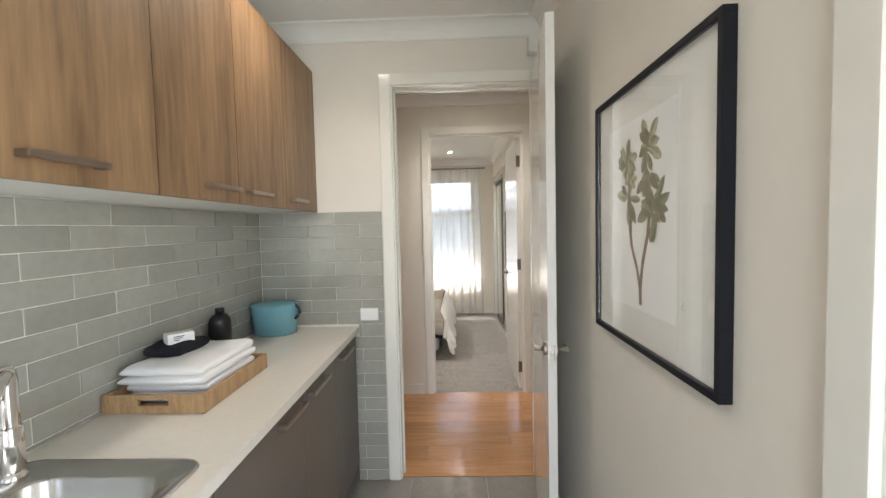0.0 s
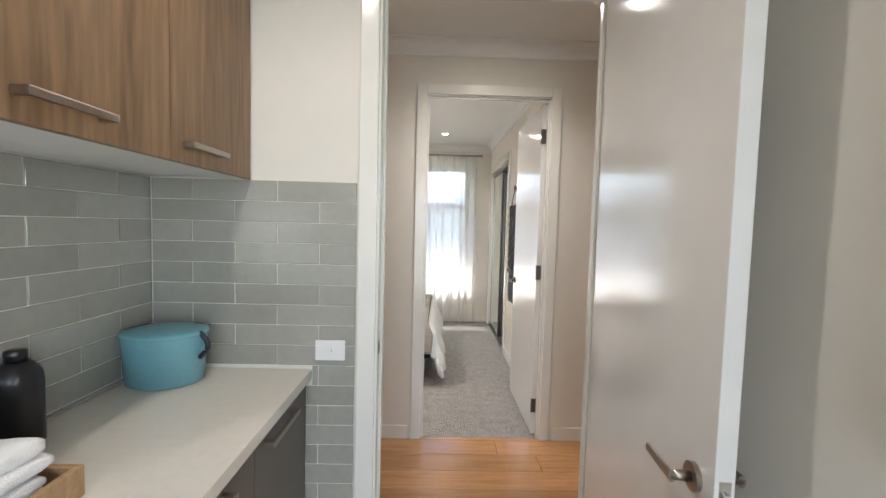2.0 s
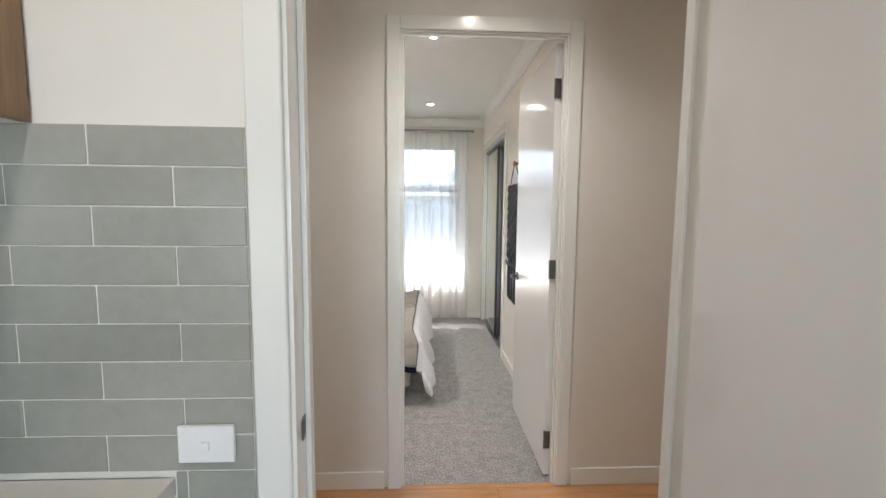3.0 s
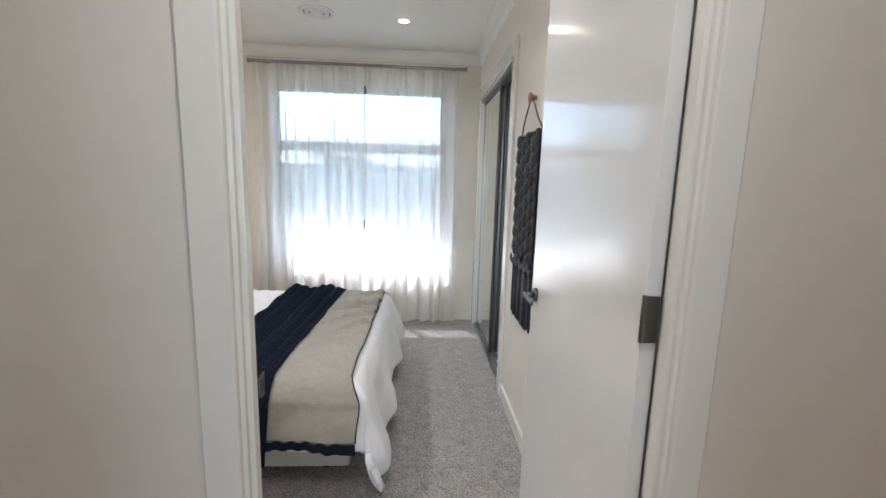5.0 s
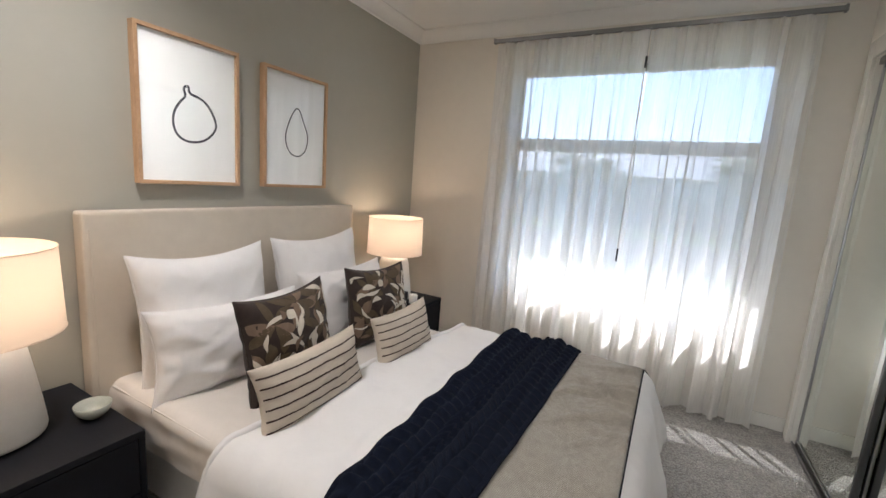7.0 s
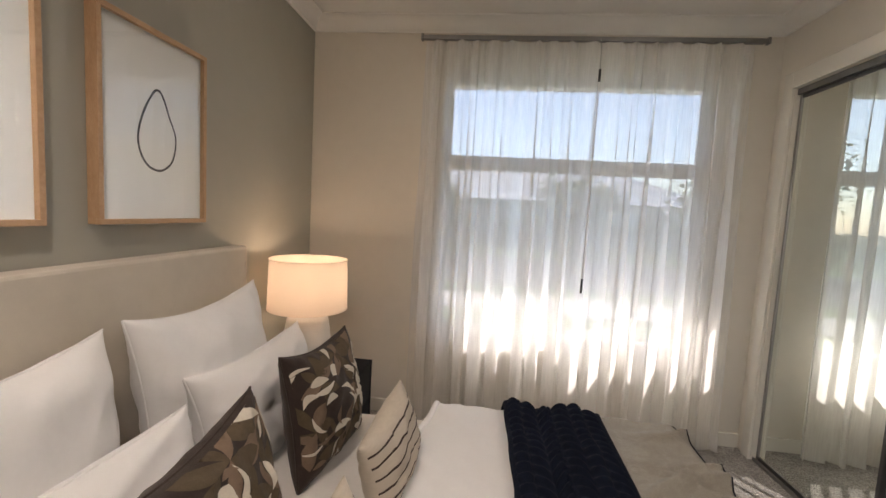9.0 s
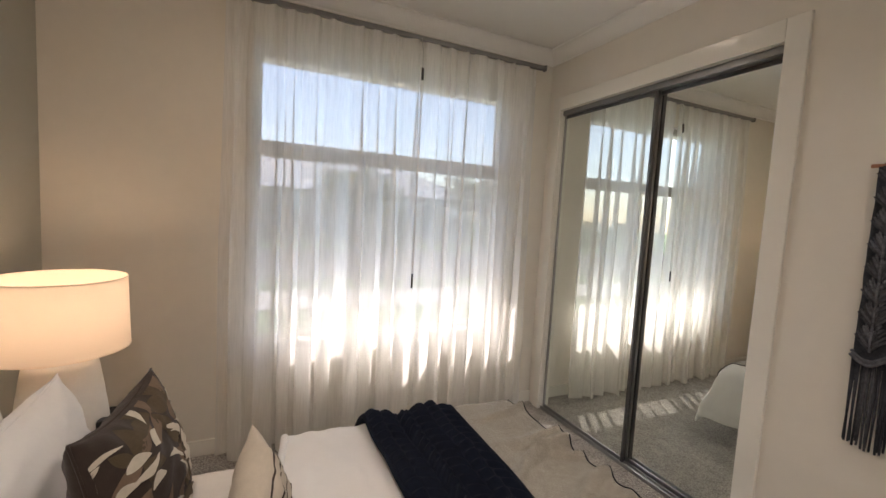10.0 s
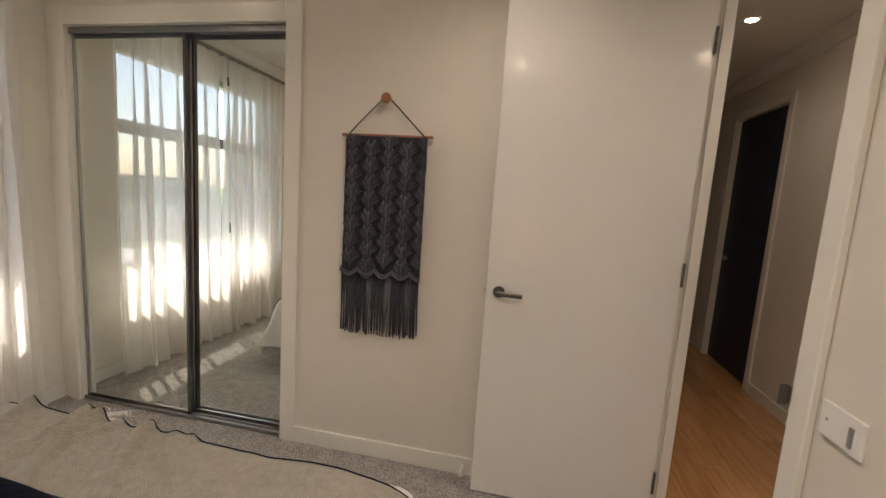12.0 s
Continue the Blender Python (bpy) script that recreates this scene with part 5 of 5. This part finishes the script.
def nightstand(y0, y1, label):
    n = thing("nightstand", (-2.05, (y0 + y1) / 2, 0), label, "nightstand", "pair of nightstands")
    x0, x1 = BX0 + 0.016, -1.765
    part("top", bm_box(x0, x1, y0, y1, NZ - 0.025, NZ, 0.003), NIGHT, n)
    for a, c in ((y0, y0 + 0.02), (y1 - 0.02, y1)):
        part("side_panel", bm_box(x0, x1 - 0.002, a, c, 0.04, NZ - 0.0255, 0.002), NIGHT, n)
    part("back_panel", bm_box(x0, x0 + 0.012, y0 + 0.021, y1 - 0.021, 0.06, NZ - 0.0255), NIGHT, n)
    for z0, z1 in ((0.062, 0.265), (0.271, NZ - 0.030)):
        part("drawer", bm_box(x0 + 0.02, x1 - 0.004, y0 + 0.023, y1 - 0.023, z0, z1, 0.002), NIGHT, n)
    for lx in (x0 + 0.03, x1 - 0.05):
        for ly in (y0 + 0.002, y1 - 0.032):
            part("foot", bm_box(lx, lx + 0.03, ly, ly + 0.03, 0.0, 0.045, 0.003), NIGHT, n)


nightstand(4.20, 4.69, "black stained timber nightstand beside the bed")
nightstand(6.395, 6.885, "black stained timber nightstand beside the bed")


def table_lamp(x, y, label):
    l = thing("table_lamp", (x, y, NZ), label, "lamp", "pair of bedside lamps")
    base = [(0.135, NZ + 0.001), (0.146, NZ + 0.008), (0.148, NZ + 0.022), (0.140, NZ + 0.10), (0.122, NZ + 0.235), (0.113, NZ + 0.295), (0.102, NZ + 0.318), (0.085, NZ + 0.328), (0.03, NZ + 0.331)]
    part("base", lathe(base, 48, x, y), CERAM, l, "matt white tapered ceramic base", True)
    part("stem", lathe([(0.011, NZ + 0.331), (0.011, NZ + 0.37), (0.019, NZ + 0.372), (0.019, NZ + 0.43), (0.012, NZ + 0.435)], 20, x, y), NICKEL, l, "metal lamp holder", True)
    z0, z1 = NZ + 0.360, NZ + 0.635
    sh = part("shade", lathe([(0.215, z0), (0.207, z1)], 64, x, y, cap=False), SHADE, l, "cream linen drum shade", True)
    for r, z in ((0.215, z0), (0.207, z1)):
        ring = [(x + r * math.cos(2 * math.pi * i / 48), y + r * math.sin(2 * math.pi * i / 48), z) for i in range(49)]
        part("shade_ring", tube(ring, 0.0025, 6, cap=False), SHADE, sh)
    for k in range(3):
        a = 2 * math.pi * k / 3 + 0.4
        part("spoke", tube([(x + 0.012 * math.cos(a), y + 0.012 * math.sin(a), NZ + 0.40), (x + 0.21 * math.cos(a), y + 0.21 * math.sin(a), z0 + 0.02)], 0.0016, 6), NICKEL, sh)
    bulb = mat("lamp_bulb", (0.9, 0.85, 0.75), 0.4, var=0, emit=(1, 0.76, 0.52), emit_s=5)
    part("bulb", lathe([(0.013, NZ + 0.432), (0.026, NZ + 0.460), (0.030, NZ + 0.485), (0.022, NZ + 0.510), (0.008, NZ + 0.518)], 20, x, y), bulb, l, "glowing bulb", True)
    p = new("bedside_lamp", bpy.data.lights.new("bedside_lamp", 'POINT'))
    p.data.energy, p.data.color, p.data.shadow_soft_size = LAMP_W, (1, 0.74, 0.50), 0.04
    p.location = (x, y, NZ + 0.56)


LAMP_W = 0.72
table_lamp(-2.095, 4.385, "lit bedside lamp with white ceramic base and cream drum shade")
table_lamp(-2.08, 6.635, "lit bedside lamp with white ceramic base and cream drum shade")

bowl = thing("trinket_bowl", (-2.02, 4.632, NZ), "small pale green glazed bowl on the nightstand", "bowl")
BOWLM = mat("celadon_glaze", (0.40, 0.42, 0.36), 0.25, var=0.1, scale=30, coat=0.4)
part("body", lathe([(0.024, NZ + 0.001), (0.029, NZ + 0.003), (0.050, NZ + 0.026), (0.056, NZ + 0.052), (0.053, NZ + 0.053), (0.046, NZ + 0.030), (0.022, NZ + 0.011), (0.004, NZ + 0.009)], 36, -1.985, 4.628), BOWLM, bowl, "", True)
cand = thing("candle_jar", (-1.86, 6.60, NZ), "small white candle jar on the nightstand", "candle")
part("jar", lathe([(0.030, NZ + 0.001), (0.032, NZ + 0.004), (0.032, NZ + 0.066), (0.028, NZ + 0.068)], 28, -1.86, 6.60), PLASTW, cand, "", True)
part("wick", tube([(-1.86, 6.60, NZ + 0.066), (-1.86, 6.60, NZ + 0.076)], 0.0015, 6), BLACKP, cand)
car = thing("clock", (-1.93, 6.72, NZ), "small black box clock on the nightstand", "clock")
part("case", bm_box(-1.955, -1.905, 6.55, 6.60 - 0.005, NZ + 0.001, NZ + 0.085, 0.005), BLACKP, car)

# ---------- wall hanging ----------
mac = thing("wall_hanging", (0.61, 5.14, 0.70), "slate blue knotted wool wall hanging with fringe on dowel", "wall hanging")
MX = 0.602
part("dowel", tube([(MX, 4.905, 1.715), (MX, 5.372, 1.715)], 0.007, 12), WOODK, mac, "dark timber dowel", True)


def panel_fn(u, v):
    z = 1.712 - v * (0.68 + 0.03 * abs(math.sin(u * 4.5 * math.pi)))
    return (MX - 0.006 - 0.002 * math.sin(u * 150) * math.sin(z * 300), 5.350 - 0.420 * u + 0.004 * nz(v * 8, 3.0), z)


d = part("backing_weave", sheet(60, 120, panel_fn), WALLH, mac, "", True)
thicken(d, 0.006, 1)
# leaf knots: cords that sweep from a spine up to both sides, in staggered columns
cw, rh = 0.094, 0.083
LWOOL = mat("pale_slate_wool", (0.040, 0.044, 0.056), 0.95, col2=(0.17, 0.175, 0.195), scale=75, rand=0.15, bump=0.6, bscale=300, bdist=0.003)
_n, _l = LWOOL.node_tree.nodes, LWOOL.node_tree.links
_geo, _rng, _hsv = _n.new("ShaderNodeNewGeometry"), _n.new("ShaderNodeMapRange"), _n.new("ShaderNodeHueSaturation")
_rng.inputs["To Min"].default_value, _rng.inputs["To Max"].default_value = 0.5, 1.25     # strands dyed unevenly
_l.new(_geo.outputs["Random Per Island"], _rng.inputs[0])
_l.new(_rng.outputs[0], _hsv.inputs["Value"])
_l.new(_n["Principled BSDF"].inputs["Base Color"].links[0].from_socket, _hsv.inputs["Color"])
_l.new(_hsv.outputs[0], _n["Principled BSDF"].inputs["Base Color"])
for ci in range(5):
    for ri in range(9):
        yc = 5.350 - 0.420 * (ci + 0.5) / 4.5
        zb = 1.712 - 0.075 - ri * rh - (0.5 * rh if ci % 2 else 0.0)
        if zb < 1.712 - 0.735:
            continue
        b = bmesh.new()
        for k in range(5):
            for sg in (-1, 1):
                if yc + sg * cw / 2 < 4.925 or yc + sg * cw / 2 > 5.365:
                    continue
                z0 = zb + 0.004 + k * rh / 7.0
                reach = 1.0 - 0.16 * k
                pts = []
                for i in range(6):
                    t = i / 5
                    zz = z0 + 0.066 * t - 0.020 * t * t
                    pts.append((MX - 0.010 - 0.016 * math.sin(math.pi * (0.15 + 0.85 * t)) - 0.002 * (k % 2), yc + sg * (0.004 + (cw / 2 - 0.004) * t * reach), min(zz, 1.712)))
                tube(pts, [0.0034, 0.0046, 0.0050, 0.0048, 0.0040, 0.0026], 6, b)
        tube([(MX - 0.020, yc, zb - 0.004), (MX - 0.024, yc, zb + rh * 0.4), (MX - 0.020, yc, min(1.712, zb + rh))], 0.0042, 6, b)
        part("leaf_knot", b, LWOOL, mac, "", True)
def zig(u):
    return Vector(panel_fn(u, 1.0)) + Vector((-0.021, 0, 0.004))


part("knotted_edge", tube([zig(i / 72) for i in range(73)], 0.0068, 8), LWOOL, mac, "", True)
part("knotted_edge", tube([zig(i / 72) + Vector((0.002, 0, 0.013)) for i in range(73)], 0.005, 8), LWOOL, mac, "", True)
rnd = random.Random(9)
for g in range(12):
    b = bmesh.new()
    for k in range(5):
        u = (g * 5 + k + 0.5) / 60
        y = 5.350 - 0.418 * u
        x = MX - 0.006 - rnd.uniform(0, 0.010)
        zt0 = 1.712 - 0.69
        zb = 0.705 + rnd.uniform(-0.012, 0.02)
        dy = rnd.uniform(-0.008, 0.008)
        tube([(x, y, zt0), (x + rnd.uniform(-0.003, 0.003), y + dy * 0.4, (zt0 + zb) / 2), (x, y + dy, zb)], [0.0042, 0.004, 0.0036], 6, b)
    part("fringe", b, LWOOL if g % 3 == 1 else WALLH, mac, "", True)
kn = (0.0, 5.145, 1.892)
for s, ye in ((1, 5.340), (-1, 4.945)):
    pts = [(MX, ye, 1.716)] + [(MX - 0.008, ye + (kn[1] + s * 0.012 - ye) * t, 1.716 + (1.896 - 1.716) * t) for t in (0.3, 0.65, 1.0)]
    part("cord", tube(pts, 0.0035, 8), WALLH, mac, "grey hanging cord", True)
peg = thing("wall_peg", (BX1, kn[1], kn[2]), "round turned cherry timber wall peg", "peg")
b = lathe([(0.012, 0.0), (0.012, 0.016), (0.020, 0.024), (0.0255, 0.032), (0.0255, 0.038), (0.022, 0.041)], 28)
k = part("knob", b, WOODK, peg, "", True)
k.matrix_world = Matrix.Translation((BX1 - 0.0005, kn[1], kn[2])) @ Matrix.Rotation(radians(-90), 4, 'Y')

sp = thing("switch_plate", (-0.44, BY0, 1.03), "white plastic switch plate beside the door", "switch")
part("plate", bm_box(-0.500, -0.384, BY0, BY0 + 0.008, 0.985, 1.060, 0.003), PLASTW, sp)
part("rocker", bm_box(-0.478, -0.468, BY0 + 0.0075, BY0 + 0.012, 0.998, 1.040, 0.0015), ALU, sp, "grey rocker")
part("rocker", bm_box(-0.408, -0.402, BY0 + 0.0075, BY0 + 0.010, 1.02, 1.026, 0.0015), ALU, sp, "grey rocker")

ds = thing("door_stop", (BX1 - SK, 4.64, 0.05), "small white plastic door stop on the skirting", "door stop")
part("stem", tube([(BX1 - SK, 4.64, 0.05), (BX1 - SK - 0.055, 4.64, 0.05)], 0.008, 14), PLASTW, ds, "", True)
part("buffer", tube([(BX1 - SK - 0.055, 4.64, 0.05), (BX1 - SK - 0.072, 4.64, 0.05)], 0.012, 16), PLASTW, ds)

vent = thing("ceiling_vent", (-0.77, 6.36, CH), "round white ceiling air vent", "vent")
for r0, r1, zz in ((0.135, 0.105, 0.010), (0.092, 0.066, 0.014), (0.050, 0.002, 0.018)):
    part("ring", lathe([(r0, CH - 0.001), (r0 - 0.004, CH - zz), (r1, CH - zz - 0.004), (r1, CH - 0.002)], 40, -0.77, 6.36, cap=False), PLASTW, vent, "", True)
# flat grey disc in place of the duct: its shade as colour
part("throat", lathe([(0.128, CH - 0.0015), (0.001, CH - 0.002)], 40, -0.77, 6.36, cap=False), DUCT_SHADE, vent, "grey disc for the shaded duct opening")

# ---------- outside ----------
GZ = -0.22
ground = setting("ground", bm_box(-90, 90, -90, 120, GZ - 0.5, GZ), LAWN, "mown green front lawn reaching into the distance", "lawn")
# pale strip added on the lawn to throw sunlight up at the voile
setting("bounce_apron", bm_box(-8, 8, 7.56, 9.8, GZ, GZ + 0.03), PAVE, "pale ground strip added under the window to bounce light onto the curtain", "pavement")
setting("pavement", bm_box(-60, 60, 11.6, 13.1, GZ, GZ + 0.03), PAVE, "pale concrete footpath", "pavement")
setting("road", bm_box(-90, 90, 14.6, 20.6, GZ, GZ + 0.012), ASPH, "grey asphalt street", "road")
setting("kerb_near", bm_box(-90, 90, 14.42, 14.6, GZ, GZ + 0.12, 0.02), PAVE, "concrete kerb", "kerb")
setting("kerb_far", bm_box(-90, 90, 20.6, 20.78, GZ, GZ + 0.12, 0.02), PAVE, "concrete kerb", "kerb")
setting("outer_wall", bm_box(-6, WX0 - 0.4, BY1 + 0.23, BY1 + 0.30, GZ, 2.5), BRICK, "rendered outer wall of the house", "wall")
setting("outer_wall_east", bm_box(WX1 + 0.4, 7, BY1 + 0.23, BY1 + 0.30, GZ, 2.5), BRICK, "rendered outer wall of the house", "wall")
eave = thing("eave", (-0.5, 7.7, 2.45), "white painted eave with gutter above the window", "eave", "", "structure")
part("soffit", bm_box(-7, 7, BY1 + 0.221, 7.90, 2.46, 2.475), CEIL, eave)
part("fascia", bm_box(-7, 7, 7.90, 7.92, 2.45, 2.64), TRIM, eave)
part("gutter", bm_box(-7, 7, 7.921, 8.02, 2.50, 2.63, 0.02), ROOFM, eave)
part("roof_sheet", bm_box(-7, 7, -3.0, 7.95, 2.83, 2.90), ROOFM, eave)


def tree(x, y, hgt, seed):
    rnd = random.Random(seed)
    t = thing("tree", (x, y, GZ), "leafy green street tree on the far verge", "tree", "street trees")
    b = bmesh.new()
    top = (x + rnd.uniform(-0.2, 0.2), y, GZ + hgt * 0.6)
    tube([(x, y, GZ), (x + 0.05, y, GZ + hgt * 0.3), top], [0.14, 0.10, 0.06], 10, b)
    tips = []
    for k in range(7):
        a = k * 0.9 + rnd.uniform(-0.3, 0.3)
        s = GZ + hgt * rnd.uniform(0.35, 0.6)
        e = (x + hgt * 0.32 * math.cos(a), y + hgt * 0.32 * math.sin(a), s + hgt * rnd.uniform(0.15, 0.35))
        tube([(x, y, s), ((x + e[0]) / 2, (y + e[1]) / 2, (s + e[2]) / 2 + 0.1), e], [0.06, 0.04, 0.015], 7, b)
        tips.append(e)
    part("trunk", b, BARK, t)
    verts, faces = [], []
    for _ in range(2600):
        c = tips[rnd.randrange(len(tips))] if rnd.random() < 0.8 else top
        q = Vector((rnd.gauss(0, 1), rnd.gauss(0, 1), rnd.gauss(0, 0.8))) * hgt * 0.11
        p = Vector(c) + q
        a, e = rnd.uniform(0, 6.28), rnd.uniform(-1, 1)
        d1 = Vector((math.cos(a), math.sin(a), e)).normalized() * 0.13
        d2 = d1.cross(Vector((rnd.uniform(-1, 1), rnd.uniform(-1, 1), 1))).normalized() * 0.06
        i = len(verts)
        verts += [tuple(p - d1), tuple(p + d2), tuple(p + d1), tuple(p - d2)]
        faces.append((i, i + 1, i + 2, i + 3))
    me = bpy.data.meshes.new("crown")
    me.from_pydata(verts, [], faces)
    me.materials.append(LEAF)
    o = new("crown", me)
    o.parent = t
    o.matrix_parent_inverse = t.matrix_world.inverted()


for k, (x, y, hg) in enumerate(((-9.5, 23.0, 4.6), (-3.6, 25.0, 3.4), (3.2, 24.5, 3.8), (9.5, 23.5, 4.2))):
    tree(x, y, hg, k + 1)
rnd = random.Random(77)
verts, faces = [], []
for _ in range(9000):
    p = Vector((rnd.uniform(-22, 24), 26.5 + rnd.uniform(-0.5, 0.5), GZ + 1.7 * rnd.random() ** 0.8))
    a, e = rnd.uniform(0, 6.28), rnd.uniform(-1, 1)
    d1 = Vector((math.cos(a), math.sin(a), e)).normalized() * 0.16
    d2 = d1.cross(Vector((rnd.uniform(-1, 1), rnd.uniform(-1, 1), 1))).normalized() * 0.08
    i = len(verts)
    verts += [tuple(p - d1), tuple(p + d2), tuple(p + d1), tuple(p - d2)]
    faces.append((i, i + 1, i + 2, i + 3))
me = bpy.data.meshes.new("hedge")
me.from_pydata(verts, [], faces)
me.materials.append(LEAF)
tagged(new("hedge", me), "clipped green hedge across the street", "hedge", "", "stuff")
hs = thing("house", (-2, 30, GZ), "single storey pale rendered house with grey roof across the street", "house")
part("wall", bm_box(-16, 12, 30, 38, GZ, 2.5), BRICK, hs, "pale rendered wall")
b = bmesh.new()
rp = [(-16.6, 29.4, 2.5), (12.6, 29.4, 2.5), (12.6, 38.6, 2.5), (-16.6, 38.6, 2.5), (-12.0, 34, 4.7), (8.0, 34, 4.7)]
rv = [b.verts.new(q) for q in rp]
for f in ((0, 1, 5, 4), (1, 2, 5), (2, 3, 4, 5), (3, 0, 4), (3, 2, 1, 0)):
    b.faces.new([rv[i] for i in f])
part("roof", b, ROOFM, hs, "blue-grey hipped roof")
for wx in (-12.5, -8.0, -1.5, 3.0, 8.0):
    wnd = part("window", bm_box(wx, wx + 1.8, 29.94, 29.99, 0.7, 2.1, 0.02), TRIM, hs, "white framed window")
    part("pane", bm_box(wx + 0.08, wx + 1.72, 29.925, 29.938, 0.78, 2.02), DARKMET, wnd, "dark glass")
part("front_door", bm_box(-4.6, -3.6, 29.94, 29.99, GZ, 2.1, 0.02), NAVY_DOOR_OPENING, hs, "dark front door")


# ---------- pieces of floors and walls ----------
def shared(name, me, m, parent, loc):
    o = bpy.data.objects.new(name, me)
    scene.collection.objects.link(o)
    o.parent = parent
    o.location = loc
    return o


def piece_mesh(name, lx, ly, lz, bev, m):
    b = bm_box(-lx / 2, lx / 2, -ly / 2, ly / 2, -lz / 2, lz / 2)
    bmesh.ops.bevel(b, geom=b.edges, offset=bev, segments=1, affect='EDGES')
    me = bpy.data.meshes.new(name)
    b.to_mesh(me)
    b.free()
    me.materials.append(m)
    return me


fb = bpy.data.objects["floor_hall_base"]
PW = 0.178
rnd = random.Random(3)
cuts = {}
y = 2.435
while y < 3.715:
    w = min(PW, 3.7195 - y)
    x = HX0 - rnd.uniform(0.2, 1.7)
    while x < HX1:
        L = 1.82
        a, c = max(x, HX0), min(x + L, HX1)
        if c - a > 0.05:
            key = (round(c - a, 3), round(w, 3))
            if key not in cuts:
                cuts[key] = piece_mesh("floor_board", c - a - 0.0012, w - 0.0012, 0.014, 0.0012, BOARD)
            shared("floor_board", cuts[key], BOARD, fb, ((a + c) / 2, y + w / 2, -0.0065 + rnd.uniform(0, 0.0004)))
        x += L
    y += w

fl = bpy.data.objects["floor_laundry_base"]
me = piece_mesh("floor_tile", 0.447, 0.447, 0.010, 0.0015, FTILE)
for i in range(4):
    for j in range(9):
        shared("floor_tile", me, FTILE, fl, (LX0 + 0.225 + 0.45 * i - 0.02, 2.43 - 0.225 - 0.45 * j, -0.0058))

# glazed splashback tiles, half bond, 300 x 75
TP, TL = 0.0748, 0.303
ZT = 1.634
wl = bpy.data.objects["wall_laundry_west"]
we = bpy.data.objects["wall_laundry_north"]
tile_cache = {}


def tile(parent, axis, a, c, z1, z0):
    ln, hg = c - a - 0.0028, z1 - z0 - 0.0028
    if ln < 0.01 or hg < 0.004:
        return
    key = (axis, round(ln, 3), round(hg, 3))
    if key not in tile_cache:
        tile_cache[key] = piece_mesh("wall_tile", 0.008 if axis == "y" else ln, ln if axis == "y" else 0.008, hg, 0.0014, WTILE)
    jit = rnd.uniform(-0.0004, 0.0004)
    loc = (LX0 + 0.004 + jit, (a + c) / 2, (z0 + z1) / 2) if axis == "y" else ((a + c) / 2, LY1 - 0.005 + jit, (z0 + z1) / 2)
    o = shared("wall_tile", tile_cache[key], WTILE, parent, loc)
    o.rotation_euler = (rnd.uniform(-0.004, 0.004), rnd.uniform(-0.003, 0.003), rnd.uniform(-0.004, 0.004))


for r in range(10):
    z1 = ZT - r * TP
    z0 = max(z1 - TP, BZ + 0.001)
    if z1 - z0 < 0.007:
        continue
    off = 0.0 if r % 2 else TL / 2
    yy = 2.402 + off - 12 * TL
    while yy < 2.40:
        a, c = max(yy, -0.2), min(yy + TL, 2.401)
        if c > a:
            tile(wl, "y", a, c, z1, z0)
        yy += TL
for r in range(22):
    z1 = ZT - r * TP
    z0 = max(z1 - TP, 0.0)
    if z1 - z0 < 0.007:
        continue
    lo = LX0 + 0.009 if z1 > BZ + 0.01 else -0.689
    xx = -0.644 - 3 * TL + (TL / 2 if r % 2 == 0 else 0.0)
    while xx < -0.511:
        a, c = max(xx, lo), min(xx + TL, -0.511)
        if z0 < BZ < z1:
            a = max(a, -0.667) if c > -0.667 else a
            if c <= -0.667:
                xx += TL
                continue
        if c > a:
            tile(we, "x", a, c, z1, z0)
        xx += TL
link("grout_bed", bm_box(LX0 + 0.0005, LX0 + 0.0055, -0.2, 2.402, BZ, ZT), GROUT, wl)
b = bm_box(LX0 + 0.006, -0.5115, LY1 - 0.0065, LY1 - 0.0005, BZ, ZT)
bm_box(-0.689, -0.5115, LY1 - 0.0065, LY1 - 0.0005, 0.0, BZ, bm=b)
link("grout_bed", b, GROUT, we)
